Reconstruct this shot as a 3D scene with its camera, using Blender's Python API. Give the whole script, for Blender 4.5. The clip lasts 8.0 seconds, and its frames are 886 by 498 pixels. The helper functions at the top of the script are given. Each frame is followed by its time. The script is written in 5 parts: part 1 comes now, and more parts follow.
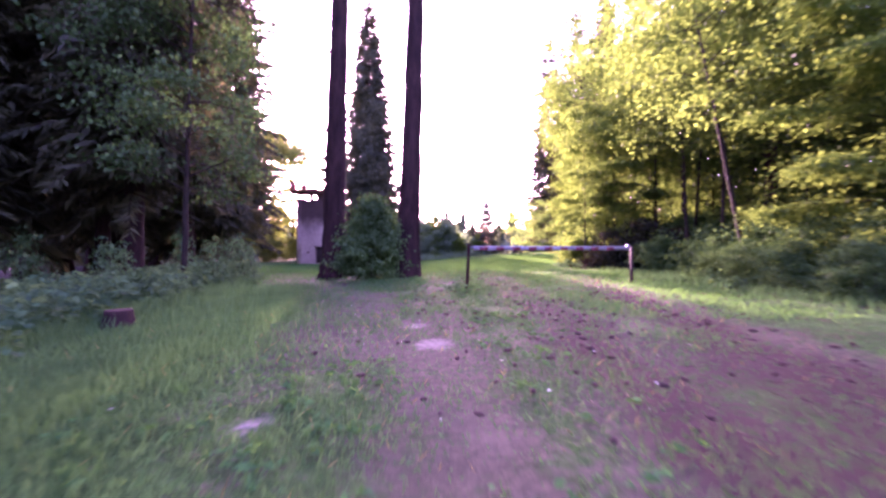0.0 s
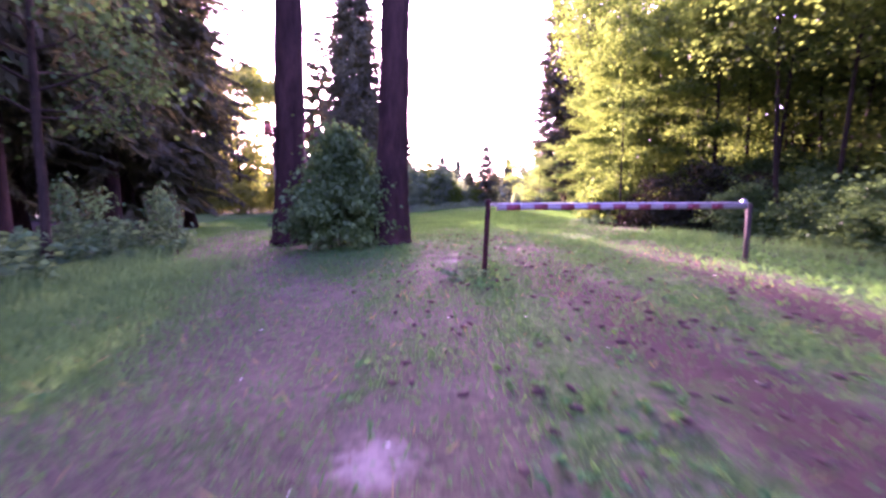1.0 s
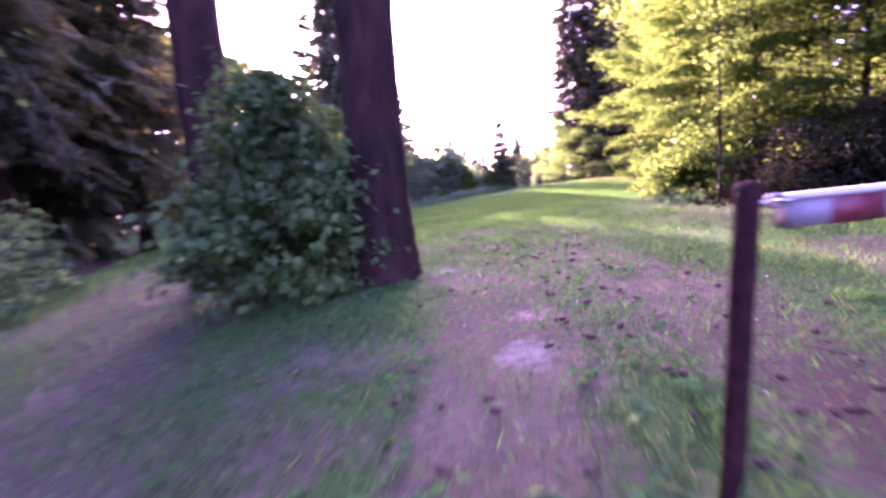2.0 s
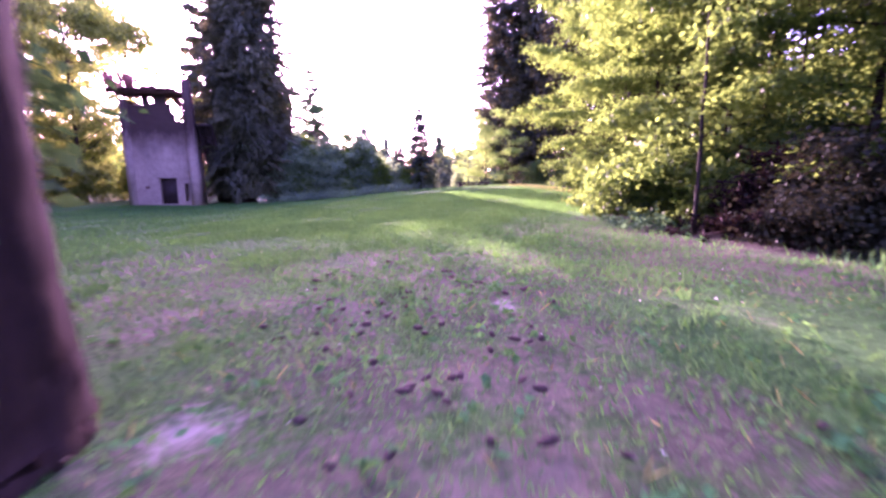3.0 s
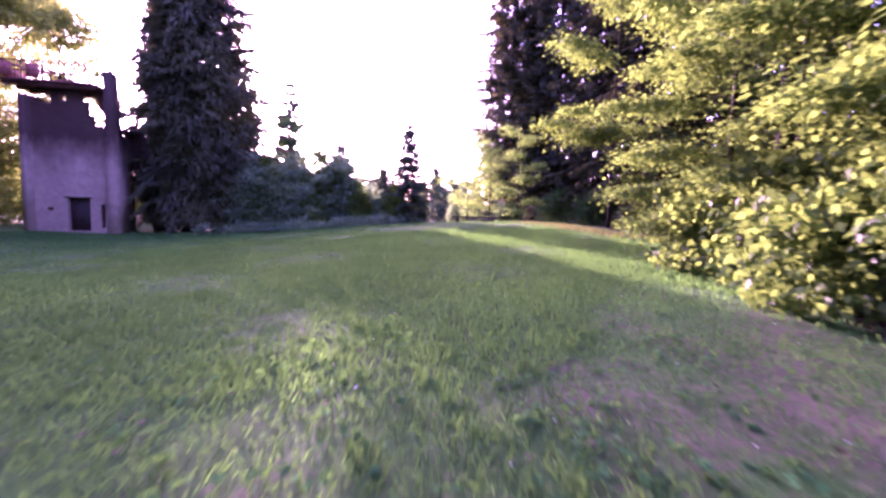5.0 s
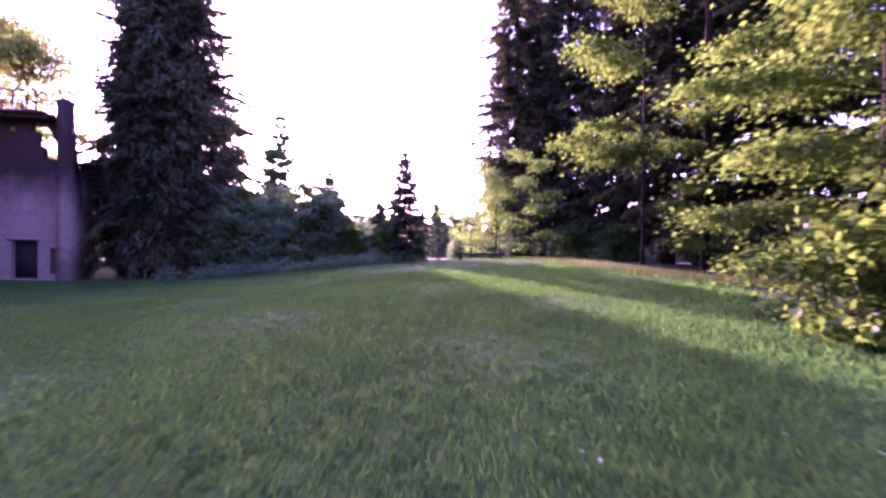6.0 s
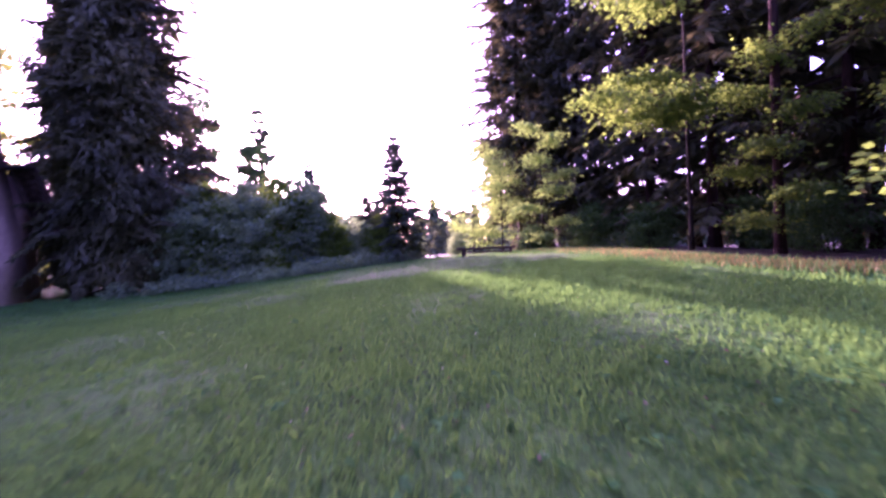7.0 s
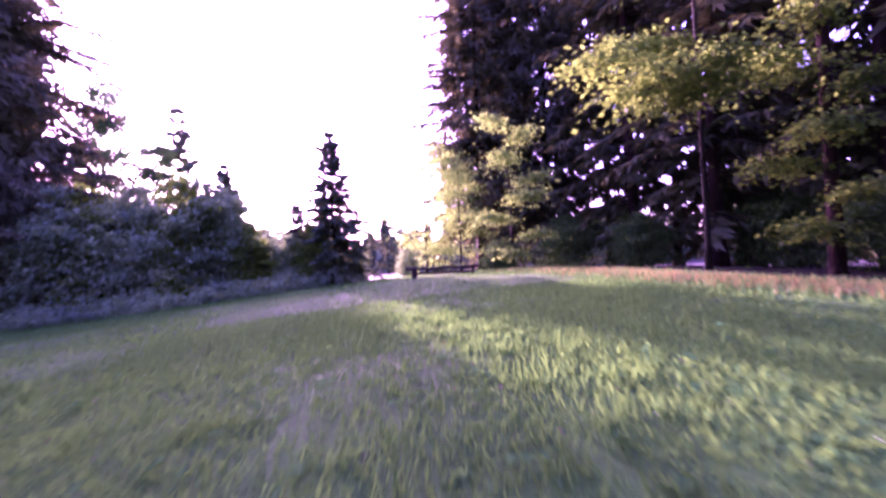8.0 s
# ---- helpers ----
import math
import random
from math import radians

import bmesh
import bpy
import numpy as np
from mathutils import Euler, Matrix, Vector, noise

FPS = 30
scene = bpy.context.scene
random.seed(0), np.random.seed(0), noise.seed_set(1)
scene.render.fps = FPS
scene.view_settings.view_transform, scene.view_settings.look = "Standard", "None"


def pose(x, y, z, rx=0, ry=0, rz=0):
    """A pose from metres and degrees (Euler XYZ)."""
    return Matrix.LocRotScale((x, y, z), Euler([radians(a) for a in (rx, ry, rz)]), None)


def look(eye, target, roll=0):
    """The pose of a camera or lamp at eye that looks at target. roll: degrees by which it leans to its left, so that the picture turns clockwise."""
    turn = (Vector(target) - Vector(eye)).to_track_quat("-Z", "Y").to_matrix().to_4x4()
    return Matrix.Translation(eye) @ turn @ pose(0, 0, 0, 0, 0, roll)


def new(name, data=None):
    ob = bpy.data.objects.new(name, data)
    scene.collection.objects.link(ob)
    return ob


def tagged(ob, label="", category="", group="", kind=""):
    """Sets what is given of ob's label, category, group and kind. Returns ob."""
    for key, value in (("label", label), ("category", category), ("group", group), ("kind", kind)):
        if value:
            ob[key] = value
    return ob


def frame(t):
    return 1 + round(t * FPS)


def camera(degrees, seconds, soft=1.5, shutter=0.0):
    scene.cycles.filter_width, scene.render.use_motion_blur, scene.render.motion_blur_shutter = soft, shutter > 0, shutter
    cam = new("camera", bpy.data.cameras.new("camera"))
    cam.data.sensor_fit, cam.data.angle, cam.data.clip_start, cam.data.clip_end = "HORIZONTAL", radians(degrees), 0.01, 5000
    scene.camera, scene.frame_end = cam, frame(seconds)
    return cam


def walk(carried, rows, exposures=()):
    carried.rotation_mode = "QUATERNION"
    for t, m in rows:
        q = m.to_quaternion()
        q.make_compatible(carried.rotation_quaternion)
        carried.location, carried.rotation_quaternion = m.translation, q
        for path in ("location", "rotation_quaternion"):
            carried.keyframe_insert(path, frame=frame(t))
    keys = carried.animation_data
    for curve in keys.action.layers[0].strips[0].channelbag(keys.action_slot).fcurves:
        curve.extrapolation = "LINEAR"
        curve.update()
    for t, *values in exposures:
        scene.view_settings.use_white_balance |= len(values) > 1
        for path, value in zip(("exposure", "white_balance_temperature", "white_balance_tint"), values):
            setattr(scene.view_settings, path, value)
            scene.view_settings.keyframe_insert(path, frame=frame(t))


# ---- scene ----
cam = camera(89.2, 8.0, soft=2.6, shutter=0.4)
METRES, EYE, TILT, LEAN, TURN = 30.0, 1.05, 0.0, 0.0, 0.0
ROWS = [
    (0.0, 0.0000, 0.0000, 0.0000, -0.00, 0.00, -0.00),
    (0.1, -0.0005, 0.0140, 0.0004, 0.51, -0.30, -0.41),
    (0.2, -0.0010, 0.0279, 0.0008, 0.31, -0.48, -0.78),
    (0.3, -0.0014, 0.0419, 0.0011, 0.22, -0.83, -1.07),
    (0.4, -0.0019, 0.0558, 0.0015, 0.13, -0.96, -1.41),
    (0.5, -0.0024, 0.0698, 0.0019, 2.78, -2.00, -1.61),
    (0.6, -0.0026, 0.0847, 0.0025, 1.35, -2.37, -1.39),
    (0.7, -0.0028, 0.0996, 0.0031, 1.67, -3.86, -1.05),
    (0.8, -0.0029, 0.1146, 0.0037, 0.73, -3.98, -0.51),
    (0.9, -0.0031, 0.1295, 0.0043, -0.12, -6.20, -0.12),
    (1.0, -0.0033, 0.1444, 0.0049, -0.76, -6.56, 0.09),
    (1.1, -0.0041, 0.1600, 0.0053, -0.36, -5.66, -0.33),
    (1.2, -0.0049, 0.1757, 0.0058, 0.38, -3.98, -0.69),
    (1.3, -0.0057, 0.1913, 0.0062, 2.81, -5.00, -1.69),
    (1.4, -0.0065, 0.2070, 0.0067, 3.48, -5.07, -1.92),
    (1.5, -0.0073, 0.2226, 0.0071, 3.50, -7.04, -2.10),
    (1.6, -0.0080, 0.2395, 0.0070, 5.37, -7.01, -0.62),
    (1.7, -0.0088, 0.2563, 0.0068, 6.08, -8.39, 0.87),
    (1.8, -0.0095, 0.2732, 0.0067, 6.00, -7.98, 2.09),
    (1.9, -0.0097, 0.2896, 0.0065, 3.37, -7.95, 3.98),
    (2.0, -0.0099, 0.3060, 0.0063, 0.29, -8.07, 5.18),
    (2.1, -0.0089, 0.3208, 0.0062, -3.06, -7.61, 5.99),
    (2.2, -0.0080, 0.3356, 0.0061, -6.90, -6.60, 6.80),
    (3.3, 0.0258, 0.4673, 0.0058, -10.42, -9.84, -1.37),
    (3.4, 0.0284, 0.4790, 0.0057, -11.43, -10.02, -1.38),
    (3.5, 0.0310, 0.4907, 0.0057, -9.02, -10.44, -1.78),
    (3.6, 0.0330, 0.5026, 0.0056, -7.93, -9.49, -1.91),
    (3.7, 0.0351, 0.5145, 0.0055, -7.98, -8.67, -1.54),
    (3.8, 0.0371, 0.5264, 0.0053, -8.54, -8.26, -0.63),
    (3.9, 0.0392, 0.5383, 0.0052, -10.33, -7.94, -0.37),
    (4.0, 0.0412, 0.5502, 0.0051, -9.86, -8.31, 0.36),
    (4.1, 0.0433, 0.5614, 0.0051, -10.26, -9.67, -0.04),
    (4.2, 0.0454, 0.5727, 0.0051, -11.23, -9.81, 0.15),
    (4.3, 0.0475, 0.5839, 0.0051, -11.79, -9.42, -0.33),
    (4.4, 0.0496, 0.5952, 0.0051, -11.09, -6.43, -0.51),
    (4.5, 0.0517, 0.6064, 0.0051, -10.96, -5.07, -0.27),
    (4.6, 0.0537, 0.6174, 0.0052, -12.01, -5.13, -1.03),
    (4.7, 0.0557, 0.6284, 0.0052, -10.42, -5.88, -2.22),
    (5.8, 0.0767, 0.7454, 0.0066, -10.24, 0.10, -0.64),
    (5.9, 0.0786, 0.7559, 0.0066, -10.94, 0.23, -0.66),
    (6.0, 0.0804, 0.7663, 0.0066, -9.93, -0.44, -0.59),
    (6.1, 0.0823, 0.7766, 0.0065, -12.34, 0.12, -1.16),
    (6.2, 0.0841, 0.7870, 0.0064, -10.97, 0.79, -1.17),
    (6.3, 0.0860, 0.7973, 0.0064, -9.89, 1.27, -1.57),
    (6.4, 0.0878, 0.8077, 0.0063, -7.24, -0.55, -1.66),
    (6.5, 0.0897, 0.8180, 0.0062, -6.46, -2.37, -1.89),
    (6.6, 0.0912, 0.8284, 0.0060, -7.83, -3.16, -1.34),
    (6.7, 0.0928, 0.8388, 0.0058, -6.37, -2.41, -0.46),
    (6.8, 0.0943, 0.8492, 0.0056, -6.78, -1.81, 0.52),
    (6.9, 0.0959, 0.8596, 0.0054, -9.25, -1.70, 1.14),
    (7.0, 0.0974, 0.8700, 0.0052, -10.15, -0.95, 2.48),
    (7.1, 0.0997, 0.8810, 0.0050, -12.22, -0.35, 1.99),
    (7.2, 0.1019, 0.8920, 0.0048, -13.61, -1.21, 2.13),
    (7.3, 0.1042, 0.9031, 0.0045, -13.16, -0.35, 2.28),
    (7.4, 0.1064, 0.9141, 0.0043, -13.14, -0.34, 2.07),
    (7.5, 0.1087, 0.9251, 0.0041, -13.69, -0.67, 2.49),
    (7.7, 0.1153, 0.9492, 0.0039, -14.75, -3.53, 2.33),
    (7.8, 0.1185, 0.9613, 0.0038, -15.65, -2.37, 2.22),
    (8.0, 0.1251, 0.9854, 0.0036, -16.22, 1.24, 2.54),
]
walk(cam, [(t, pose(0, 0, EYE, TILT, LEAN, TURN) @ pose(METRES * x, METRES * y, METRES * z, 90 + pitch, roll, yaw)) for t, x, y, z, yaw, pitch, roll in ROWS],
     exposures=[(0.0, 4.36, 5800, 122), (2.0, 4.6, 5700, 125), (3.5, 4.34, 5500, 125), (4.5, 4.27, 5600, 137), (6.0, 3.55, 5500, 135), (7.0, 3.68, 5500, 130), (8.0, 3.96, 5600, 163)])

# ---- daylight: a low sun ahead, a little to the left of the walk ----
SUN_LEFT, SUN_UP = 11.4, 9.2
sun_way = Vector((-math.sin(radians(SUN_LEFT)) * math.cos(radians(SUN_UP)), math.cos(radians(SUN_LEFT)) * math.cos(radians(SUN_UP)), math.sin(radians(SUN_UP))))
world = bpy.data.worlds.new("evening_sky")
scene.world = world
world.use_nodes = True
wn = world.node_tree.nodes
sky = wn.new("ShaderNodeTexSky")
sky.sky_type = "NISHITA"
sky.sun_disc = False
sky.sun_elevation = radians(SUN_UP)
sky.sun_rotation = radians(-SUN_LEFT)
sky.air_density, sky.dust_density = 0.8, 4.0
wn["Background"].inputs["Strength"].default_value = 0.15
world.node_tree.links.new(sky.outputs[0], wn["Background"].inputs["Color"])
sun = new("sun", bpy.data.lights.new("sun", "SUN"))
sun.data.energy, sun.data.angle, sun.data.color = 2.5, radians(0.6), (1.0, 0.83, 0.52)
sun.matrix_world = look(sun_way * 100, (0, 0, 0))


# ---- materials ----
class Nodes:
    """A short hand for node materials."""

    def __init__(self, name):
        self.mat = bpy.data.materials.new(name)
        self.mat.use_nodes = True
        self.tree = self.mat.node_tree
        self.out = self.tree.nodes["Material Output"]
        self.bsdf = self.tree.nodes["Principled BSDF"]

    def add(self, kind, **values):
        n = self.tree.nodes.new("ShaderNode" + kind)
        for key, value in values.items():
            n.inputs[key.replace("_", " ")].default_value = value
        return n

    def link(self, a, b):
        self.tree.links.new(a, b)

    def noise(self, scale, detail=5.0, rough=0.6, stretch=(1, 1, 1), space="Object"):
        co = self.tree.nodes.new("ShaderNodeTexCoord")
        mp = self.add("Mapping", Scale=stretch)
        n = self.add("TexNoise", Scale=scale, Detail=detail, Roughness=rough)
        self.link(co.outputs[space], mp.inputs["Vector"])
        self.link(mp.outputs[0], n.inputs["Vector"])
        return n.outputs["Fac"]

    def ramp(self, fac, *stops):
        r = self.tree.nodes.new("ShaderNodeValToRGB")
        e = r.color_ramp.elements
        while len(e) < len(stops):
            e.new(0.5)
        for el, (p, c) in zip(e, stops):
            el.position, el.color = p, (*c, 1)
        self.link(fac, r.inputs[0])
        return r.outputs[0]

    def mix(self, fac, a, b, how="MIX"):
        m = self.tree.nodes.new("ShaderNodeMix")
        m.data_type, m.blend_type = "RGBA", how
        for sock, v in ((m.inputs["Factor"], fac), (m.inputs["A"], a), (m.inputs["B"], b)):
            if isinstance(v, (int, float)):
                sock.default_value = v
            elif isinstance(v, tuple):
                sock.default_value = (*v, 1)
            else:
                self.link(v, sock)
        return m.outputs["Result"]

    def maths(self, op, a, b=0.0):
        m = self.tree.nodes.new("ShaderNodeMath")
        m.operation = op
        for sock, v in zip(m.inputs, (a, b)):
            if isinstance(v, (int, float)):
                sock.default_value = v
            else:
                self.link(v, sock)
        return m.outputs[0]

    def finish(self, colour, rough=0.9, bump=None, strength=0.5, distance=0.02, metal=0.0):
        self.link(colour, self.bsdf.inputs["Base Color"])
        if isinstance(rough, (int, float)):
            self.bsdf.inputs["Roughness"].default_value = rough
        else:
            self.link(rough, self.bsdf.inputs["Roughness"])
        self.bsdf.inputs["Metallic"].default_value = metal
        if isinstance(rough, (int, float)) and rough > 0.7:
            self.bsdf.inputs["Specular IOR Level"].default_value = 0.12
        if bump is not None:
            b = self.add("Bump", Strength=strength, Distance=distance)
            self.link(bump, b.inputs["Height"])
            self.link(b.outputs[0], self.bsdf.inputs["Normal"])
        return self.mat


def leaf_material(name, dark, light, through_light, gloss=0.12, share=0.45, patch=0.35, vary=1.0):
    """Leaves: each one its own shade, patches of lighter and darker growth, light that shines through."""
    n = Nodes(name)
    geo = n.tree.nodes.new("ShaderNodeNewGeometry")
    base = n.mix(geo.outputs["Random Per Island"], dark, light)
    big = n.ramp(n.noise(patch, 3.0), (0.35, (1 - 0.38 * vary, 1 - 0.34 * vary, 1 - 0.3 * vary)), (0.65, (1 + 0.25 * vary, 1 + 0.2 * vary, 1.0)))
    base = n.mix(1.0, base, big, "MULTIPLY")
    thru = n.mix(1.0, n.mix(geo.outputs["Random Per Island"], tuple(c * 0.75 for c in through_light), through_light), big, "MULTIPLY")
    d = n.add("BsdfDiffuse")
    t = n.add("BsdfTranslucent")
    g = n.add("BsdfGlossy", Roughness=0.45)
    n.link(base, d.inputs["Color"])
    n.link(thru, t.inputs["Color"])
    m1, m2 = n.add("MixShader", Fac=share), n.add("MixShader", Fac=gloss * 0.5)
    n.link(d.outputs[0], m1.inputs[1])
    n.link(t.outputs[0], m1.inputs[2])
    n.link(m1.outputs[0], m2.inputs[1])
    n.link(g.outputs[0], m2.inputs[2])
    n.link(m2.outputs[0], n.out.inputs["Surface"])
    n.tree.nodes.remove(n.bsdf)
    return n.mat


def bark_material(name, dark, light, scale=6.0, upright=0.25):
    n = Nodes(name)
    a = n.noise(scale, 8.0, 0.7, (1, 1, upright))
    b = n.noise(0.9, 3.0)
    c = n.mix(1.0, n.ramp(a, (0.3, dark), (0.7, light)), n.ramp(b, (0.3, (0.7, 0.7, 0.72)), (0.7, (1.2, 1.15, 1.1))), "MULTIPLY")
    return n.finish(c, 0.92, a, 0.9, 0.03)


def wood_material(name, dark, light, rough=0.75):
    n = Nodes(name)
    a = n.noise(9.0, 6.0, 0.65, (1, 1, 1))
    return n.finish(n.ramp(a, (0.3, dark), (0.72, light)), rough, a, 0.3, 0.01)


M_MAPLE = leaf_material("maple_leaf", (0.04, 0.11, 0.016), (0.09, 0.195, 0.03), (0.18, 0.31, 0.034), 0.03, 0.55)
M_SHRUB = leaf_material("shrub_leaf", (0.024, 0.078, 0.025), (0.06, 0.142, 0.043), (0.085, 0.19, 0.038), 0.015, 0.27)
# shrub leaf with a brighter base colour that stands for the glare veil
M_HAZEL = leaf_material("shrub_leaf_paled_for_haze", (0.12, 0.235, 0.135), (0.23, 0.37, 0.2), (0.3, 0.45, 0.16), 0.02, 0.5)
M_NEEDLE = leaf_material("spruce_needle", (0.05, 0.066, 0.036), (0.098, 0.116, 0.058), (0.1, 0.105, 0.04), 0.02, 0.32)
M_NEEDLE_B = leaf_material("young_spruce_needle", (0.045, 0.085, 0.05), (0.085, 0.135, 0.075), (0.12, 0.16, 0.06), 0.03, 0.35)
# birch and bush leaves by the tower: sunlight put into a brighter, yellower colour
M_BIRCH_SUNLIT = leaf_material("yellow_leaf_painted_sunlit", (0.09, 0.125, 0.024), (0.17, 0.22, 0.045), (0.31, 0.4, 0.05), 0.02, 0.55)
M_FERN = leaf_material("undergrowth_leaf", (0.02, 0.09, 0.036), (0.062, 0.185, 0.074), (0.12, 0.26, 0.085), 0.02)
M_BLADE = leaf_material("grass_blade", (0.033, 0.13, 0.046), (0.062, 0.198, 0.068), (0.12, 0.28, 0.056), 0.01, 0.38, 0.5, 0.6)
M_TURF = leaf_material("meadow_turf_blade", (0.022, 0.134, 0.044), (0.042, 0.2, 0.062), (0.125, 0.31, 0.042), 0.005, 0.4, 0.35, 0.5)
M_STRAW = leaf_material("dry_grass_blade", (0.19, 0.165, 0.06), (0.31, 0.27, 0.1), (0.34, 0.29, 0.08), 0.03, 0.3, 0.8)
# leaf greyed and lightened: the haze over the far edge is in its colour
M_FAR = leaf_material("green_leaf_paled_for_haze", (0.08, 0.175, 0.115), (0.17, 0.3, 0.18), (0.25, 0.39, 0.15), 0.02, 0.5)
# lit copy of the maple leaf, its colour brightened to look sunlit
M_MAPLE_SUNLIT = leaf_material("maple_leaf_painted_sunlit", (0.12, 0.25, 0.06), (0.22, 0.38, 0.1), (0.3, 0.5, 0.08), 0.02, 0.6)
# shrub leaf in a near-black colour that stands for deep shade
M_DUSK = leaf_material("leaf_darkened_for_shade", (0.012, 0.018, 0.01), (0.028, 0.037, 0.02), (0.036, 0.036, 0.016), 0.01, 0.2)
M_BARK = bark_material("spruce_bark", (0.012, 0.0062, 0.0052), (0.047, 0.0245, 0.019))
M_BARK_PALE = bark_material("maple_bark", (0.011, 0.0085, 0.006), (0.042, 0.033, 0.022), 9.0, 0.35)


# ---- mesh helpers ----
class Buf:
    """Gathers pieces of one mesh."""

    def __init__(self):
        self.v, self.f, self.n = [], [], 0

    def put(self, verts, faces):
        verts = np.asarray(verts, float).reshape(-1, 3)
        self.v.append(verts)
        self.f.append(np.asarray(faces, int) + self.n)
        self.n += len(verts)

    def tube(self, points, radii, sides=6, cap=True):
        p = np.asarray(points, float)
        k = len(p)
        d = np.gradient(p, axis=0)
        d /= np.linalg.norm(d, axis=1)[:, None] + 1e-9
        ref = np.array([0.0, 1.0, 0.0]) if abs(d[:, 2]).mean() > 0.7 else np.array([0.0, 0.0, 1.0])
        u = np.cross(d, ref)
        u /= np.linalg.norm(u, axis=1)[:, None] + 1e-9
        w = np.cross(d, u)
        a = np.linspace(0, 2 * np.pi, sides, endpoint=False)
        ring = np.cos(a)[None, :, None] * u[:, None] + np.sin(a)[None, :, None] * w[:, None]
        r = np.asarray(radii, float)
        r = r[:, None] if r.ndim == 1 else r
        v = (p[:, None] + ring * r[..., None]).reshape(-1, 3)
        i, j = np.meshgrid(np.arange(k - 1), np.arange(sides), indexing="ij")
        a0, a1 = i * sides + j, i * sides + (j + 1) % sides
        f = np.stack([a0, a0 + sides, a1 + sides, a1], -1).reshape(-1, 4)
        if cap:
            v = np.vstack([v, p[:1], p[-1:]])
            j = np.arange(sides)
            j1 = (j + 1) % sides
            n0, n1, last = k * sides, k * sides + 1, (k - 1) * sides
            f = np.vstack([f, np.stack([j, j1, j * 0 + n0, j * 0 + n0], -1), np.stack([last + j1, last + j, j * 0 + n1, j * 0 + n1], -1)])
        self.put(v, f)

    def box(self, lo, hi):
        (x0, y0, z0), (x1, y1, z1) = lo, hi
        v = [(x0, y0, z0), (x1, y0, z0), (x1, y1, z0), (x0, y1, z0), (x0, y0, z1), (x1, y0, z1), (x1, y1, z1), (x0, y1, z1)]
        self.put(v, [(3, 2, 1, 0), (4, 5, 6, 7), (0, 1, 5, 4), (1, 2, 6, 5), (2, 3, 7, 6), (3, 0, 4, 7)])

    def leaves(self, centre, along, normal, length, width, fold=0.15):
        """Leaves: a folded kite each; arrays of n rows."""
        c, a, nn = (np.asarray(x, float) for x in (centre, along, normal))
        a = a / (np.linalg.norm(a, axis=1)[:, None] + 1e-9)
        s = np.cross(a, nn)
        s /= np.linalg.norm(s, axis=1)[:, None] + 1e-9
        up = np.cross(s, a)
        L = np.broadcast_to(np.asarray(length, float), (len(c),))[:, None]
        W = np.broadcast_to(np.asarray(width, float), (len(c),))[:, None]
        p0, p2 = c - a * L * 0.5, c + a * L * 0.5
        mid = c - a * L * 0.08 + up * W * fold
        v = np.stack([p0, mid + s * W * 0.5, p2, mid - s * W * 0.5], 1).reshape(-1, 3)
        self.put(v, np.arange(len(v)).reshape(-1, 4))

    def mesh(self, name, material, smooth=False):
        me = bpy.data.meshes.new(name)
        v, f = np.vstack(self.v), np.vstack(self.f)
        tri = f[:, 2] == f[:, 3]
        if tri.any():
            me.from_pydata(v.tolist(), [], [row[:3] if row[2] == row[3] else row for row in f.tolist()])
        else:
            me.vertices.add(len(v))
            me.vertices.foreach_set("co", v.ravel())
            me.loops.add(f.size)
            me.loops.foreach_set("vertex_index", f.ravel().astype(np.int32))
            me.polygons.add(len(f))
            me.polygons.foreach_set("loop_start", np.arange(0, f.size, 4, dtype=np.int32))
            me.update(calc_edges=True)
        me.materials.append(material)
        if smooth:
            me.shade_smooth()
        return me


def part(name, mesh, parent, label=""):
    ob = new(name, mesh)
    ob.parent = parent
    return tagged(ob, label)


def bevelled(buf, name, material, width=0.01):
    """A mesh with its hard edges rounded off."""
    me = buf.mesh(name, material)
    bm = bmesh.new()
    bm.from_mesh(me)
    bmesh.ops.bevel(bm, geom=[e for e in bm.edges if e.is_manifold and e.calc_face_angle(0) > 0.6], offset=width, segments=2, affect="EDGES", clamp_overlap=True)
    bm.to_mesh(me)
    bm.free()
    return me


# ---- the lie of the land ----
KNOTS = np.array([(0, 0, 0.0), (0.6, 10.6, 0.11), (0, 16, 0.14), (1.6, 20, 0.14), (3, 28, 0.16), (7.7, 43, 0.62), (-12.5, 45, -0.5), (4.6, 47.4, 0.35), (12, 34, 0.5), (4.7, 11.2, 0.2),
                  (-6, 10, -0.25), (7, 18, 0.18), (-5, 30, -0.25), (8, 6, 0.1), (-6, 2, -0.2), (-3, 48, -0.3), (-1.2, 14.7, 0.2), (-4.2, 16.4, -0.04), (-12, 36, -0.45), (10, 42, 0.68), (11, 34, 0.62)])


def _kernel(d2):
    return np.exp(-d2 / 200.0)


_d2 = ((KNOTS[:, None, :2] - KNOTS[None, :, :2]) ** 2).sum(-1)
_weights = np.linalg.solve(_kernel(_d2) + 0.02 * np.eye(len(KNOTS)), KNOTS[:, 2])


def land(x, y):
    x, y = np.asarray(x, float), np.asarray(y, float)
    d2 = (x[..., None] - KNOTS[:, 0]) ** 2 + (y[..., None] - KNOTS[:, 1]) ** 2
    far = np.clip(np.hypot(x, y - 25) - 40, 0, None)
    return (_kernel(d2) * _weights).sum(-1) - 0.03 * far * (far < 100) - 3.0 * (far >= 100)


def zland(x, y):
    return float(land(np.array(x), np.array(y)))


